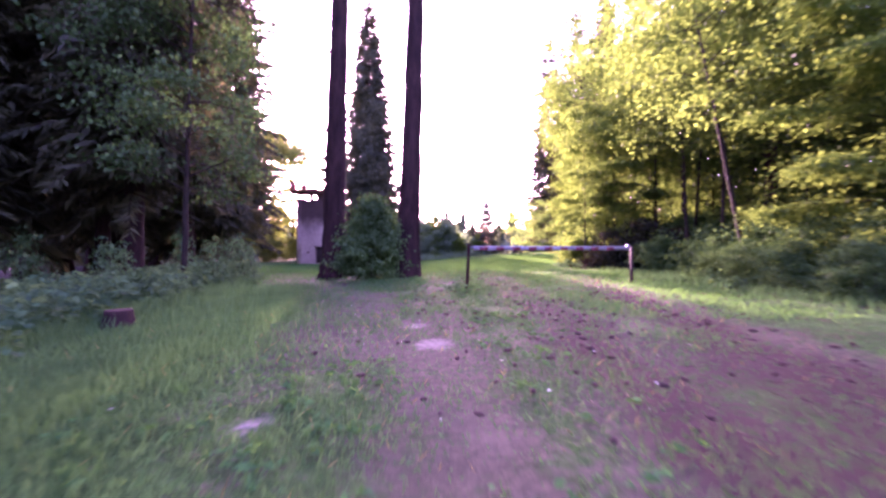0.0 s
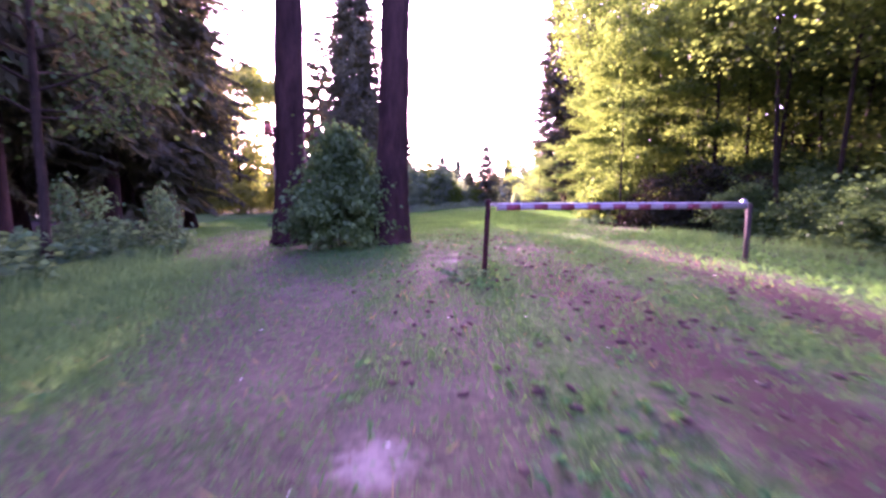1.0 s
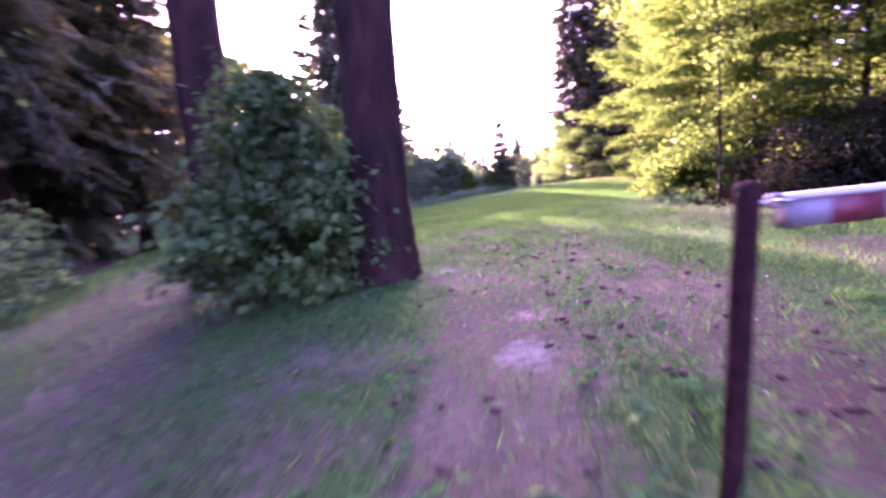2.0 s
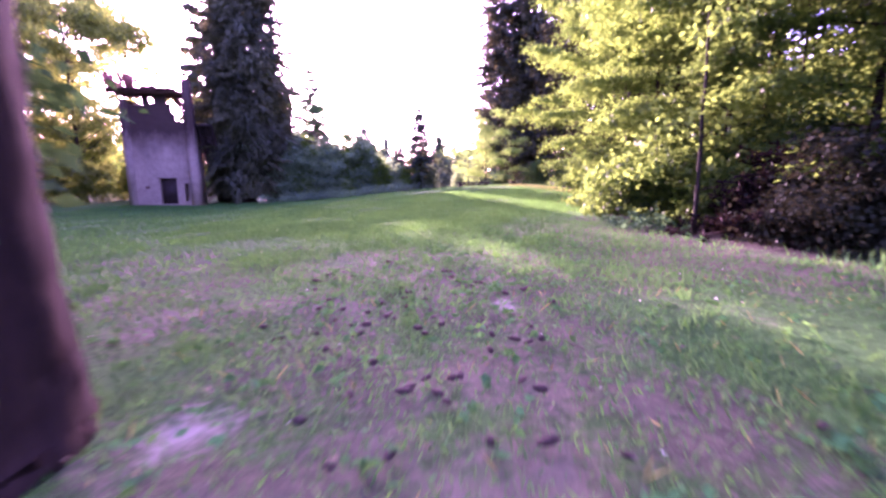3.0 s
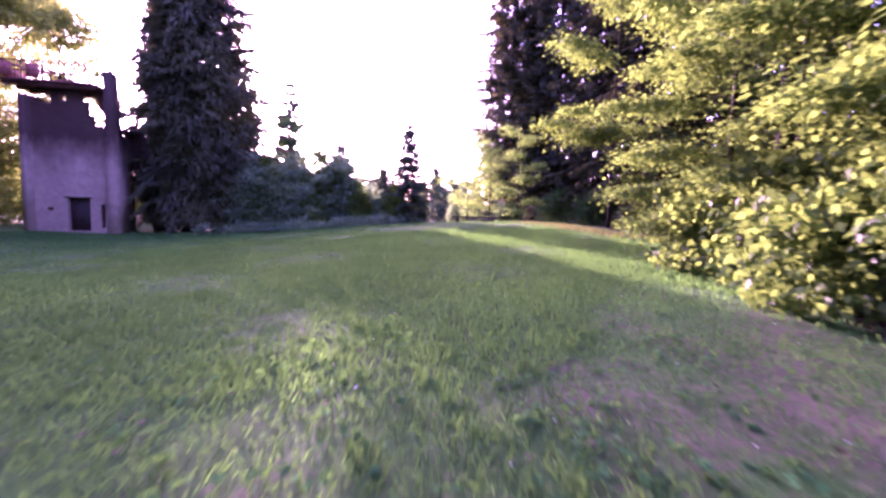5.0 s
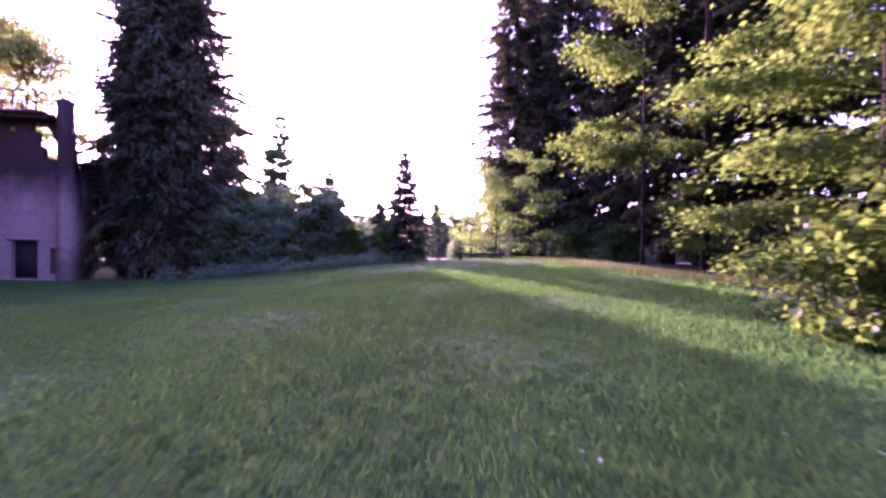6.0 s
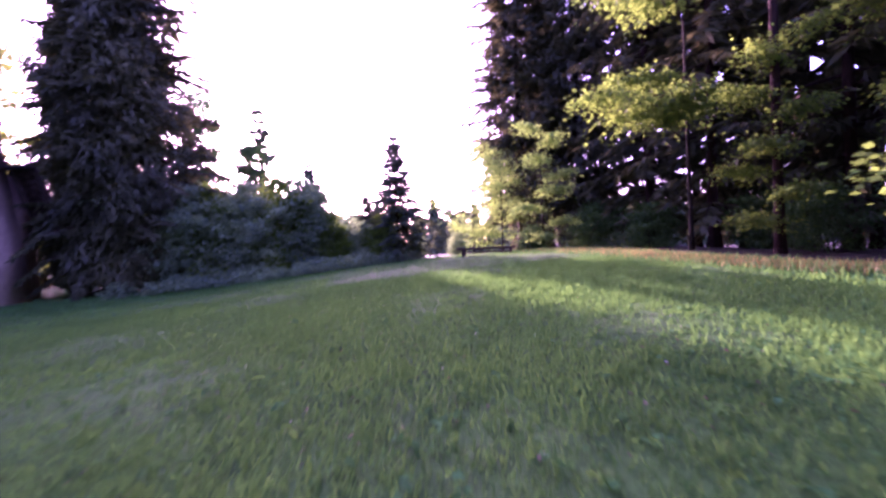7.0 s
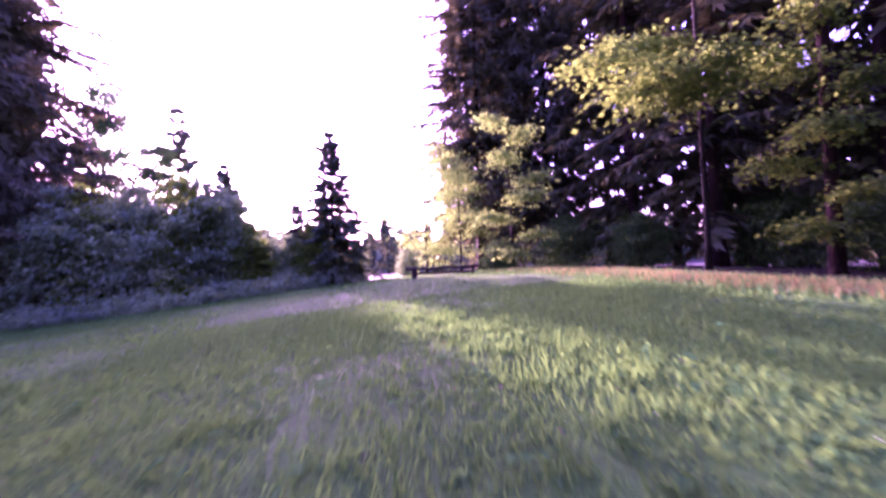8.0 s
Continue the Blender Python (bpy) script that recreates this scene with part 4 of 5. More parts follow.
for x, y, s in ((8.9, 20.6, 0.8), (9.9, 22.0, 0.9), (10.8, 19.6, 0.9), (11.4, 23.0, 1.0), (10.0, 18.4, 0.8), (12.6, 21.0, 1.1), (12.2, 17.4, 1.0), (13.4, 24.2, 1.1)):
    plant("bush_dark", "bush", x, y, "dark shaded bush on the floor of the maple wood", "bush", "bushes along the track", rng.uniform(0, 360), s)
for x, y, s in ((15.6, 24.0, 1.5), (17.0, 27.0, 1.7), (18.6, 22.4, 1.7), (18.0, 30.4, 1.8), (16.2, 18.2, 1.5), (20.6, 26.0, 1.9), (20.4, 18.4, 1.8), (17.6, 14.6, 1.6), (19.6, 33.2, 1.8), (14.8, 28.8, 1.2), (15.0, 16.4, 1.2)):
    plant("bush_dark", "bush", x, y, "dark shaded thicket deep in the maple wood", "bush", "thickets in the maple wood", rng.uniform(0, 360), s)
for x, y in ((19, 7.5), (21.5, 13), (18.5, 2), (21, 19), (19, 23.5)):
    plant("spruce_b", "spruce_tree", x, y, "dark spruce behind the maples", "tree", "spruces behind the maples", rng.uniform(0, 360), 1.0, rng.uniform(0.9, 1.1))
# the dark wood on the other side
plant("maple_grey", "maple_tree", -7.35, 12.7, "green maple with a slim grey trunk in the shade", "tree", turn=40, size=0.95, lean=2.0)
plant("spruce_near", "spruce_tree", -10.0, 14.5, "tall spruce with a thick dark trunk", "tree", turn=215, size=1.2)
for kind, x, y, s in (("spruce_near", -12.5, 16.5, 1.0), ("spruce_near", -13.5, 11, 1.0), ("spruce_near", -11.8, 20.8, 1.0), ("spruce_c", -14.5, 20, 1.1), ("spruce_b", -16, 14.5, 1.1), ("spruce_near", -12.5, 7.0, 1.0), ("spruce_near", -17.5, 12.2, 1.1), ("spruce_near", -16.5, 17.6, 1.1),
                      ("spruce_b", -17, 8, 1.0), ("spruce_b", -13.5, 24, 1.05), ("spruce_c", -18, 23, 1.1), ("spruce_b", -21.5, 33.5, 1.0), ("spruce_b", -26, 39, 1.0), ("spruce_b", -28, 48, 1.0),
                      # (-15.6, 66): hidden, added to block sun; last three: unseen, added behind the start
                      ("spruce_e", -12.7, 27.5, 1.0), ("spruce_b", -15, 2, 1.0), ("spruce_c", -12, -4, 1.0), ("spruce_b", -20, 17, 1.1), ("spruce_b", -21, 25, 1.1), ("spruce_b", -26, 33, 1.1), ("spruce_b", -15.6, 66, 1.0), ("spruce_c", -6, -14, 1.0), ("spruce_b", 3, -18, 1.0), ("spruce_b", 10, -14, 1.0)):
    plant(kind, "spruce_tree", x, y, "tall dark spruce in a dense shaded wood", "tree", "spruces of the dark wood", rng.uniform(0, 360), s, rng.uniform(0.9, 1.1))
for x, y, s in ((-7.3, 16.5, 0.95), (-6.4, 15.2, 0.75), (-6.9, 13.6, 0.85), (-8.3, 14.6, 1.05), (-9.8, 9.6, 1.0), (-9.2, 12.0, 0.9), (-8.4, 18.0, 0.9), (-11.8, 12.5, 1.1), (-7.7, 10.9, 0.8), (-8.4, 7.8, 0.9)):
    plant("bush_shoots", "bush", x, y, "shaded green leafy bush below the spruces", "bush", "undergrowth of the dark wood", rng.uniform(0, 360), s)
# birches and bushes by the tower get their sunlit look from leaf colour
for x, y, s in ((-19.6, 49.5, 0.9), (-22.0, 45.5, 1.0), (-18.6, 55.5, 0.9), (-24.5, 50.5, 1.1), (-25.5, 43.0, 1.0), (-23.4, 57, 1.1), (-31, 50, 1.1), (-33.5, 55, 1.2), (-29, 60, 1.2)):
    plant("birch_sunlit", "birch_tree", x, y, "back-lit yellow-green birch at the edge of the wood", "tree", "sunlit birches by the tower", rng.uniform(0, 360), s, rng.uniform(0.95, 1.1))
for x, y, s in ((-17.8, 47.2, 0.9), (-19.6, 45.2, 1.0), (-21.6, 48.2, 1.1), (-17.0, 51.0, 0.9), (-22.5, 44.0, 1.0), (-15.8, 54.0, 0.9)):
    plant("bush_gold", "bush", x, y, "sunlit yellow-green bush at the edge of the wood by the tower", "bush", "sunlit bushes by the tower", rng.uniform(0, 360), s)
for x, y, s in ((-13.4, 56, 0.7), (-11.2, 57.5, 0.8), (-19.8, 52.4, 0.7), (-22.8, 47, 0.8)):
    plant("maple_edge", "maple_tree", x, y, "sunlit maple at the edge of the wood", "tree", "maples by the tower", rng.uniform(0, 360), s, 1.1)
for x, y, s in ((-19.2, 51, 0.7), (-22.2, 48.6, 0.8), (-24.6, 46.5, 0.8), (-17.2, 55.5, 0.9), (-13.2, 57, 0.8), (-10.6, 59, 0.9), (-27, 41, 1.0)):
    plant("bush_dark", "bush", x, y, "green bush at the edge of the wood by the tower", "bush", "bushes by the tower", rng.uniform(0, 360), s)


# ---- the concrete tower ----
def concrete_material():
    n = Nodes("stained_concrete")
    big, mid, fine = n.noise(0.5, 4.0), n.noise(3.0, 6.0, 0.65), n.noise(40.0, 4.0)
    c = n.ramp(mid, (0.3, (0.28, 0.2, 0.145)), (0.7, (0.4, 0.295, 0.215)))
    streak = n.ramp(n.noise(3.5, 5.0, 0.6, (1, 1, 0.12)), (0.5, (0, 0, 0)), (0.75, (1, 1, 1)))
    c = n.mix(n.maths("MULTIPLY", streak, 0.14), c, (0.22, 0.15, 0.13))
    # an old coat of brown tar on the upper wall, running down in tongues
    co = n.tree.nodes.new("ShaderNodeTexCoord")
    xyz = n.tree.nodes.new("ShaderNodeSeparateXYZ")
    n.link(co.outputs["Object"], xyz.inputs[0])
    edge = n.maths("ADD", n.maths("MULTIPLY", xyz.outputs["Z"], 0.32), n.maths("MULTIPLY", n.noise(1.1, 5.0, 0.6, (1, 1, 0.6)), 0.7))
    tar = n.ramp(n.maths("SUBTRACT", edge, 1.15), (0.05, (0, 0, 0)), (0.62, (1, 1, 1)))
    c = n.mix(n.maths("MULTIPLY", tar, 0.94), c, (0.04, 0.022, 0.016))
    c = n.mix(1.0, c, n.ramp(big, (0.3, (0.75, 0.73, 0.74)), (0.7, (1.15, 1.14, 1.12))), "MULTIPLY")
    return n.finish(c, 0.92, n.maths("ADD", mid, n.maths("MULTIPLY", fine, 0.4)), 0.35, 0.02)


M_CONCRETE = concrete_material()
M_RUST = bark_material("rusty_steel", (0.06, 0.03, 0.022), (0.17, 0.075, 0.05), 14.0, 1.0)
M_TARRED = wood_material("tarred_timber", (0.02, 0.014, 0.012), (0.06, 0.042, 0.035))
M_REDBOARD = wood_material("faded_red_board", (0.2, 0.055, 0.04), (0.36, 0.12, 0.08))


def slab(name, lo, hi, material, parent, label="", width=0.02):
    b = Buf()
    b.box(lo, hi)
    return part(name, bevelled(b, name, material, width), parent, label)


def pierced_wall(xs, zs, solid, y0, y1):
    """One wall in the x-z plane with openings: the cells for which solid() holds."""
    me = bpy.data.meshes.new("wall")
    bm = bmesh.new()
    grid = {(i, k): bm.verts.new((x, y0, z)) for i, x in enumerate(xs) for k, z in enumerate(zs)}
    faces = [bm.faces.new((grid[i, k], grid[i + 1, k], grid[i + 1, k + 1], grid[i, k + 1])) for i in range(len(xs) - 1) for k in range(len(zs) - 1) if solid((xs[i] + xs[i + 1]) / 2, (zs[k] + zs[k + 1]) / 2)]
    bmesh.ops.delete(bm, geom=[v for v in bm.verts if not v.link_faces], context="VERTS")
    out = bmesh.ops.extrude_face_region(bm, geom=faces)
    bmesh.ops.translate(bm, verts=[g for g in out["geom"] if isinstance(g, bmesh.types.BMVert)], vec=(0, y1 - y0, 0))
    bmesh.ops.recalc_face_normals(bm, faces=bm.faces)
    bm.to_mesh(me)
    bm.free()
    me.materials.append(M_CONCRETE)
    return me


def build_tower():
    root = tagged(new("concrete_tower"), "weathered grey concrete tower with a rusty railed platform on top", "tower")
    z0 = -1.0
    # front wall round a door, a slot and a stepped top
    def solid(x, z):
        if -13.07 < x < -12.03 and -0.42 < z < 1.28 or -11.55 < x < -11.33 and -0.24 < z < 0.95:
            return False
        if -14.5 < x < -13.65 and 5.95 < z < 6.6 or -13.3 < x < -12.95 and 6.15 < z < 6.5:
            return False
        return z < (6.66 if x < -12.3 else 6.15 if x < -12.03 else 5.5 if x < -11.8 else 4.98)

    part("wall", pierced_wall((-14.5, -13.65, -13.3, -13.07, -12.95, -12.3, -12.03, -11.8, -11.55, -11.33, -11.05), (z0, -0.42, -0.24, 0.95, 1.28, 4.98, 5.5, 5.95, 6.15, 6.5, 6.6, 6.66), solid, 46.0, 46.3), root)
    slab("fin", (-14.85, 45.6, z0), (-14.5, 48.6, 6.3), M_CONCRETE, root)
    # the tapering fin on the meadow's side
    b = Buf()
    depth = ((z0, 47.5), (1.5, 47.1), (5.0, 46.35), (7.6, 46.05))
    v = [p for z, back_y in depth for p in ((-11.05, 45.55, z), (-10.62, 45.55, z), (-10.62, back_y, z), (-11.05, back_y, z))]
    f = [(3, 2, 1, 0), (12, 13, 14, 15)]
    for k in range(0, 12, 4):
        f += [(k + a, k + (a + 1) % 4, k + 4 + (a + 1) % 4, k + 4 + a) for a in range(4)]
    b.put(v, f)
    part("fin", bevelled(b, "fin", M_CONCRETE, 0.02), root)
    slab("wall", (-14.5, 48.3, z0), (-11.2, 48.6, 4.6), M_CONCRETE, root, "", 0.004)
    slab("wall", (-11.2, 46.3, z0), (-11.08, 48.6, 4.6), M_CONCRETE, root, "", 0.004)
    slab("floor_slab", (-14.5, 46.3, 4.6), (-11.2, 48.3, 4.75), M_CONCRETE, root)
    slab("lintel", (-13.25, 45.97, 1.28), (-11.9, 46.02, 1.42), M_CONCRETE, root)
    slab("door", (-13.05, 46.22, -0.42), (-12.05, 46.28, 1.26), M_TARRED, root, "dark timber door set back in the wall")
    slab("vent", (-13.95, 45.96, 0.62), (-13.7, 46.01, 0.78), M_RUST, root, "small rusty vent plate")
    # the platform and its rail
    slab("platform", (-15.5, 45.35, 6.84), (-11.4, 47.6, 6.96), M_RUST, root)
    for y in (45.5, 46.5, 47.4):
        slab("beam", (-15.45, y, 6.66), (-11.4, y + 0.12, 6.84), M_RUST, root)
    for x in (-15.42, -14.5, -13.6, -12.65, -11.75):
        for y in (45.42, 47.52):
            slab("rail_post", (x - 0.035, y - 0.035, 6.96), (x + 0.035, y + 0.035, 7.85), M_RUST, root, "", 0.005)
    for y in (45.42, 47.52):
        for z in (7.32, 7.78):
            slab("rail", (-15.46, y - 0.03, z), (-11.7, y + 0.03, z + 0.07), M_RUST, root, "", 0.005)
    for z in (7.32, 7.78):
        slab("rail", (-15.46, 45.46, z), (-15.39, 47.5, z + 0.07), M_RUST, root, "", 0.005)
    for x in (-14.75, -14.62, -14.38, -13.55, -13.4, -13.22, -13.08, -12.3, -12.05):
        slab("baluster", (x - 0.018, 45.4, 6.96), (x + 0.018, 45.44, 7.8), M_RUST, root, "", 0.003)
    slab("rail_board", (-14.3, 45.37, 7.0), (-13.7, 45.4, 7.72), M_REDBOARD, root, "faded red board on the rail")
    slab("rail_board", (-15.5, 45.37, 7.05), (-14.85, 45.4, 7.72), M_REDBOARD, root, "faded red board on the rail")
    slab("rail_board", (-14.35, 47.55, 7.0), (-13.3, 47.58, 7.5), M_REDBOARD, root, "faded red board on the rail")
    slab("rail_board", (-15.44, 45.6, 7.02), (-15.41, 47.3, 7.6), M_REDBOARD, root, "faded red board on the rail")

    # the short steep flight up to the platform
    def flight(bottom, top, across, count, name_tread, thick):
        bottom, top, across = Vector(bottom), Vector(top), Vector(across)
        for side in (0, 1):
            b = Buf()
            b.tube([tuple(bottom + across * side), tuple(top + across * side)], (0.09, 0.09), 4)
            part("stringer", b.mesh("stringer", M_RUST), root)
        for i in range(count):
            c = bottom.lerp(top, (i + 0.5) / count)
            run = (top - bottom).normalized()
            flat = Vector((run.x, run.y, 0)).normalized() * 0.13
            b = Buf()
            q = [c - flat, c - flat + across, c + flat + across, c + flat]
            b.put([tuple(p) for p in q] + [tuple(p + Vector((0, 0, thick))) for p in q], [(3, 2, 1, 0), (4, 5, 6, 7), (0, 1, 5, 4), (1, 2, 6, 5), (2, 3, 7, 6), (3, 0, 4, 7)])
            part(name_tread, b.mesh(name_tread, M_RUST), root)

    # the dark outside stair, rising along the meadow's side towards the front
    low, high = Vector((-9.75, 50.0, -0.75)), Vector((-9.75, 46.5, 4.75))
    for x in (-10.56, -9.75):
        b = Buf()
        b.tube([(x, low.y, low.z), (x, high.y, high.z)], (0.13, 0.13), 4)
        part("stringer", b.mesh("stringer", M_TARRED), root, "dark timber stringer of the outside stair")
    for i in range(22):
        p = low.lerp(high, (i + 0.5) / 22)
        slab("stair_tread", (-10.52, p.y - 0.12, p.z + 0.08), (-9.66, p.y + 0.14, p.z + 0.13), M_TARRED, root, "", 0.004)
        slab("stair_riser", (-10.5, p.y + 0.06, p.z - 0.14), (-9.7, p.y + 0.09, p.z + 0.08), M_TARRED, root, "", 0.004)
    slab("landing", (-10.56, 46.0, 4.75), (-9.68, 46.6, 4.86), M_TARRED, root, "dark timber landing")
    flight((-11.15, 46.55, 4.85), (-12.0, 46.55, 6.85), (0, 0.8, 0), 9, "tread", 0.1)


build_tower()


# ---- the red and white bar across the track ----
def paint_material(name, a, b, rough=0.5):
    n = Nodes(name)
    m = n.noise(9.0, 6.0, 0.7)
    c = n.mix(n.ramp(m, (0.55, (0, 0, 0)), (0.75, (1, 1, 1))), a, b)
    return n.finish(c, rough, n.noise(40.0, 4.0), 0.25, 0.004)


def build_barrier():
    root = tagged(new("barrier"), "red and white striped wooden bar on two dark posts", "barrier")
    red = paint_material("faded_red_paint", (0.15, 0.02, 0.026), (0.1, 0.045, 0.044))
    white = paint_material("dirty_white_paint", (0.22, 0.205, 0.2), (0.15, 0.135, 0.128))
    pale = paint_material("bare_pale_wood", (0.5, 0.48, 0.47), (0.34, 0.32, 0.31))
    m = Nodes("worn_steel")
    steel = m.finish(m.ramp(m.noise(20.0), (0.3, (0.25, 0.24, 0.24)), (0.7, (0.5, 0.5, 0.5))), 0.4, None, metal=0.9)
    a, e = Vector((0.6, 10.55, 0)), Vector((4.7, 11.2, 0))
    way = (e - a).normalized()
    side = Vector((-way.y, way.x, 0))

    def block(name, material, start, end, z0, z1, half, parent, label="", bev=0.006):
        """A beam along the barrier's line between two distances from its first post."""
        b = Buf()
        pts = []
        for z in (z0, z1):
            for d, s in ((start, -1), (end, -1), (end, 1), (start, 1)):
                p = a + way * d + side * half * s
                pts.append((p.x, p.y, z + 0.0 * d))
        b.put(pts, [(3, 2, 1, 0), (4, 5, 6, 7), (0, 1, 5, 4), (1, 2, 6, 5), (2, 3, 7, 6), (3, 0, 4, 7)])
        return part(name, bevelled(b, name, material, bev), parent, label)

    g0, g1 = zland(a.x, a.y), zland(e.x, e.y)
    # the first post: a slim round steel pole with a domed top, leaning a little
    b = Buf()
    foot, top = Vector((a.x - 0.055, a.y, g0 - 0.3)), Vector((a.x + 0.01, a.y, 1.15))
    shaft = [tuple(foot.lerp(top, k / 12)) for k in range(13)] + [tuple(top + Vector((0, 0, d))) for d in (0.012, 0.02)]
    b.tube(shaft, [0.036] * 12 + [0.037, 0.028, 0.01], 16)
    part("post", b.mesh("post", bark_material("dark_rust", (0.014, 0.0055, 0.005), (0.055, 0.018, 0.016), 14.0, 1.0), True), root, "dark rust-brown leaning post")
    total = (e - a).length
    block("post", M_TARRED, total - 0.03, total + 0.03, g1 - 0.3, 1.1, 0.03, root, "dark post at the bar's far end")
    bar = block("bar", white, 0.15, total - 0.06, 1.018, 1.1, 0.04, root, "white painted beam with red stripes")
    d = 0.26
    while d < total - 0.3:
        block("stripe", red, d, d + 0.2, 1.016, 1.097, 0.043, bar, "faded red stripe", 0.002)
        d += 0.4
    block("cap_rail", pale, 0.15, total - 0.05, 1.1, 1.118, 0.048, root, "pale strip along the top edge")
    block("end_plate", white, 0.14, 0.152, 1.012, 1.1, 0.043, root)
    # a short chain from the post to the bar
    for i in range(3):
        b = Buf()
        t = np.linspace(0, 2 * np.pi, 13)
        c = a + way * (0.06 + 0.045 * i)
        u, w = (way, Vector((0, 0, 1))) if i % 2 else (way, side)
        pts = [tuple(c + Vector((0, 0, 1.1)) + u * 0.032 * math.cos(k) + w * 0.02 * math.sin(k)) for k in t]
        b.tube(pts, np.full(13, 0.007), 6, False)
        part("chain_link", b.mesh("chain_link", steel, True), root)
    block("hinge", steel, total - 0.14, total - 0.05, 1.08, 1.16, 0.02, root)


build_barrier()


# ---- the low log barrier at the end of the meadow ----
def build_log_rail():
    root = tagged(new("log_barrier"), "low dark log rail on short posts across the path", "barrier")
    g = zland(7.6, 43)

    def log(name, p, q, r, label=""):
        b = Buf()
        k = 9
        pts = [tuple(Vector(p).lerp(Vector(q), i / (k - 1)) + Vector((0, 0, 0.012 * math.sin(i * 1.7)))) for i in range(k)]
        b.tube(pts, r * (1 + 0.05 * np.sin(np.arange(k) * 2.1)), 10)
        part(name, b.mesh(name, M_TARRED, True), root, label)

    log("rail", (6.45, 42.9, g + 0.27), (8.85, 43.1, g + 0.27), 0.055, "dark weathered log")
    log("lower_rail", (6.7, 43.0, g + 0.12), (8.7, 43.16, g + 0.11), 0.04, "dark weathered log")
    for x, r in ((6.75, 0.09), (8.65, 0.06)):
        log("post", (x, 43.05, g - 0.2), (x, 43.05, g + 0.3), r)


build_log_rail()


# ---- stump, brushwood and small growth ----
def build_stump(x, y, r, h):
    b = Buf()
    rr = np.random.RandomState(3)
    k, sides = 7, 18
    zs = np.linspace(-0.1, h, k)
    rad = r * (1 + 0.55 * np.exp(-np.clip(zs, 0, None) / 0.08))[:, None] * (1 + rr.normal(0, 0.06, sides))[None]
    b.tube(np.stack([zs * 0, zs * 0, zs], -1), rad, sides)
    root = tagged(new("tree_stump"), "old dark brown cut tree stump in the weeds", "stump")
    part("bark", b.mesh("bark", M_BARK, True), root)
    c = Buf()
    c.tube([(0, 0, h - 0.02), (0, 0, h + 0.012)], np.stack([rad[-1] * 0.93] * 2), sides)
    part("cut_top", c.mesh("cut_top", wood_material("old_cut_wood", (0.045, 0.026, 0.02), (0.1, 0.062, 0.048))), root, "weathered cut face")
    root.location = (x, y, zland(x, y))


build_stump(-5.2, 7.2, 0.19, 0.27)


def build_brush(x, y, lx, ly, h, turn, seed):
    """A heap of cut branches: many crooked twigs with dry needles."""
    rr = np.random.RandomState(seed)
    b, c = Buf(), Buf()
    cs, al, no, ln = [], [], [], []
    for i in range(420):
        px, py = np.clip(rr.normal(0, lx * 0.36), -0.8 * lx, 0.8 * lx), np.clip(rr.normal(0, ly * 0.36), -0.8 * ly, 0.8 * ly)
        top = h * max(0.05, 1 - (px / lx) ** 2 - (py / ly) ** 2)
        pz = top * rr.uniform(0.05, 0.95)
        a = rr.uniform(0, 6.3)
        L = rr.uniform(0.5, 1.5)
        d = np.array([math.cos(a), math.sin(a), rr.normal(0, 0.35)]) * L / 2
        p = np.stack([np.array([px, py, pz]) + d * t for t in (-1, -0.3, 0.4, 1)]) + rr.normal(0, 0.05, (4, 3))
        p[:, 2] = np.clip(p[:, 2], 0.02, None)
        b.tube(p, np.array([1, 0.8, 0.6, 0.3]) * rr.uniform(0.008, 0.022), 4, False)
        m = 60
        t = rr.uniform(0, 1, m)
        q = np.stack([np.interp(t, [0, 0.33, 0.66, 1], p[:, j]) for j in range(3)], -1)
        dd = unit(d[None] * 0.6 + rr.normal(0, 0.5, (m, 3)))
        w = rr.uniform(0.05, 0.15, m)
        cs.append(q + dd * w[:, None] * 0.5), al.append(dd), no.append(rr.normal(0, 1, (m, 3))), ln.append(w)
    L = np.concatenate(ln)
    c.leaves(np.vstack(cs), np.vstack(al), np.vstack(no), L, L * 0.3)
    root = tagged(new("brush_pile"), "heap of cut branches, its dry brown needles darkened for deep shade", "brush pile")
    part("brushwood", b.mesh("brushwood", M_BARK, True), root)["kind"] = "stuff"
    part("dry_needles", c.mesh("dry_needles", M_DEAD), root)["kind"] = "stuff"
    root.matrix_world = pose(x, y, zland(x, y), 0, 0, turn)


# dry needle brown, darkened to stand for the deep shade under the maples
M_DEAD = leaf_material("dead_needle_darkened", (0.008, 0.007, 0.006), (0.024, 0.018, 0.014), (0.02, 0.012, 0.008), 0.0, 0.15, 0.7)
build_brush(7.9, 19.6, 2.2, 1.3, 1.6, 15, 8)
build_brush(10.2, 20.0, 2.0, 1.4, 1.6, -15, 9)


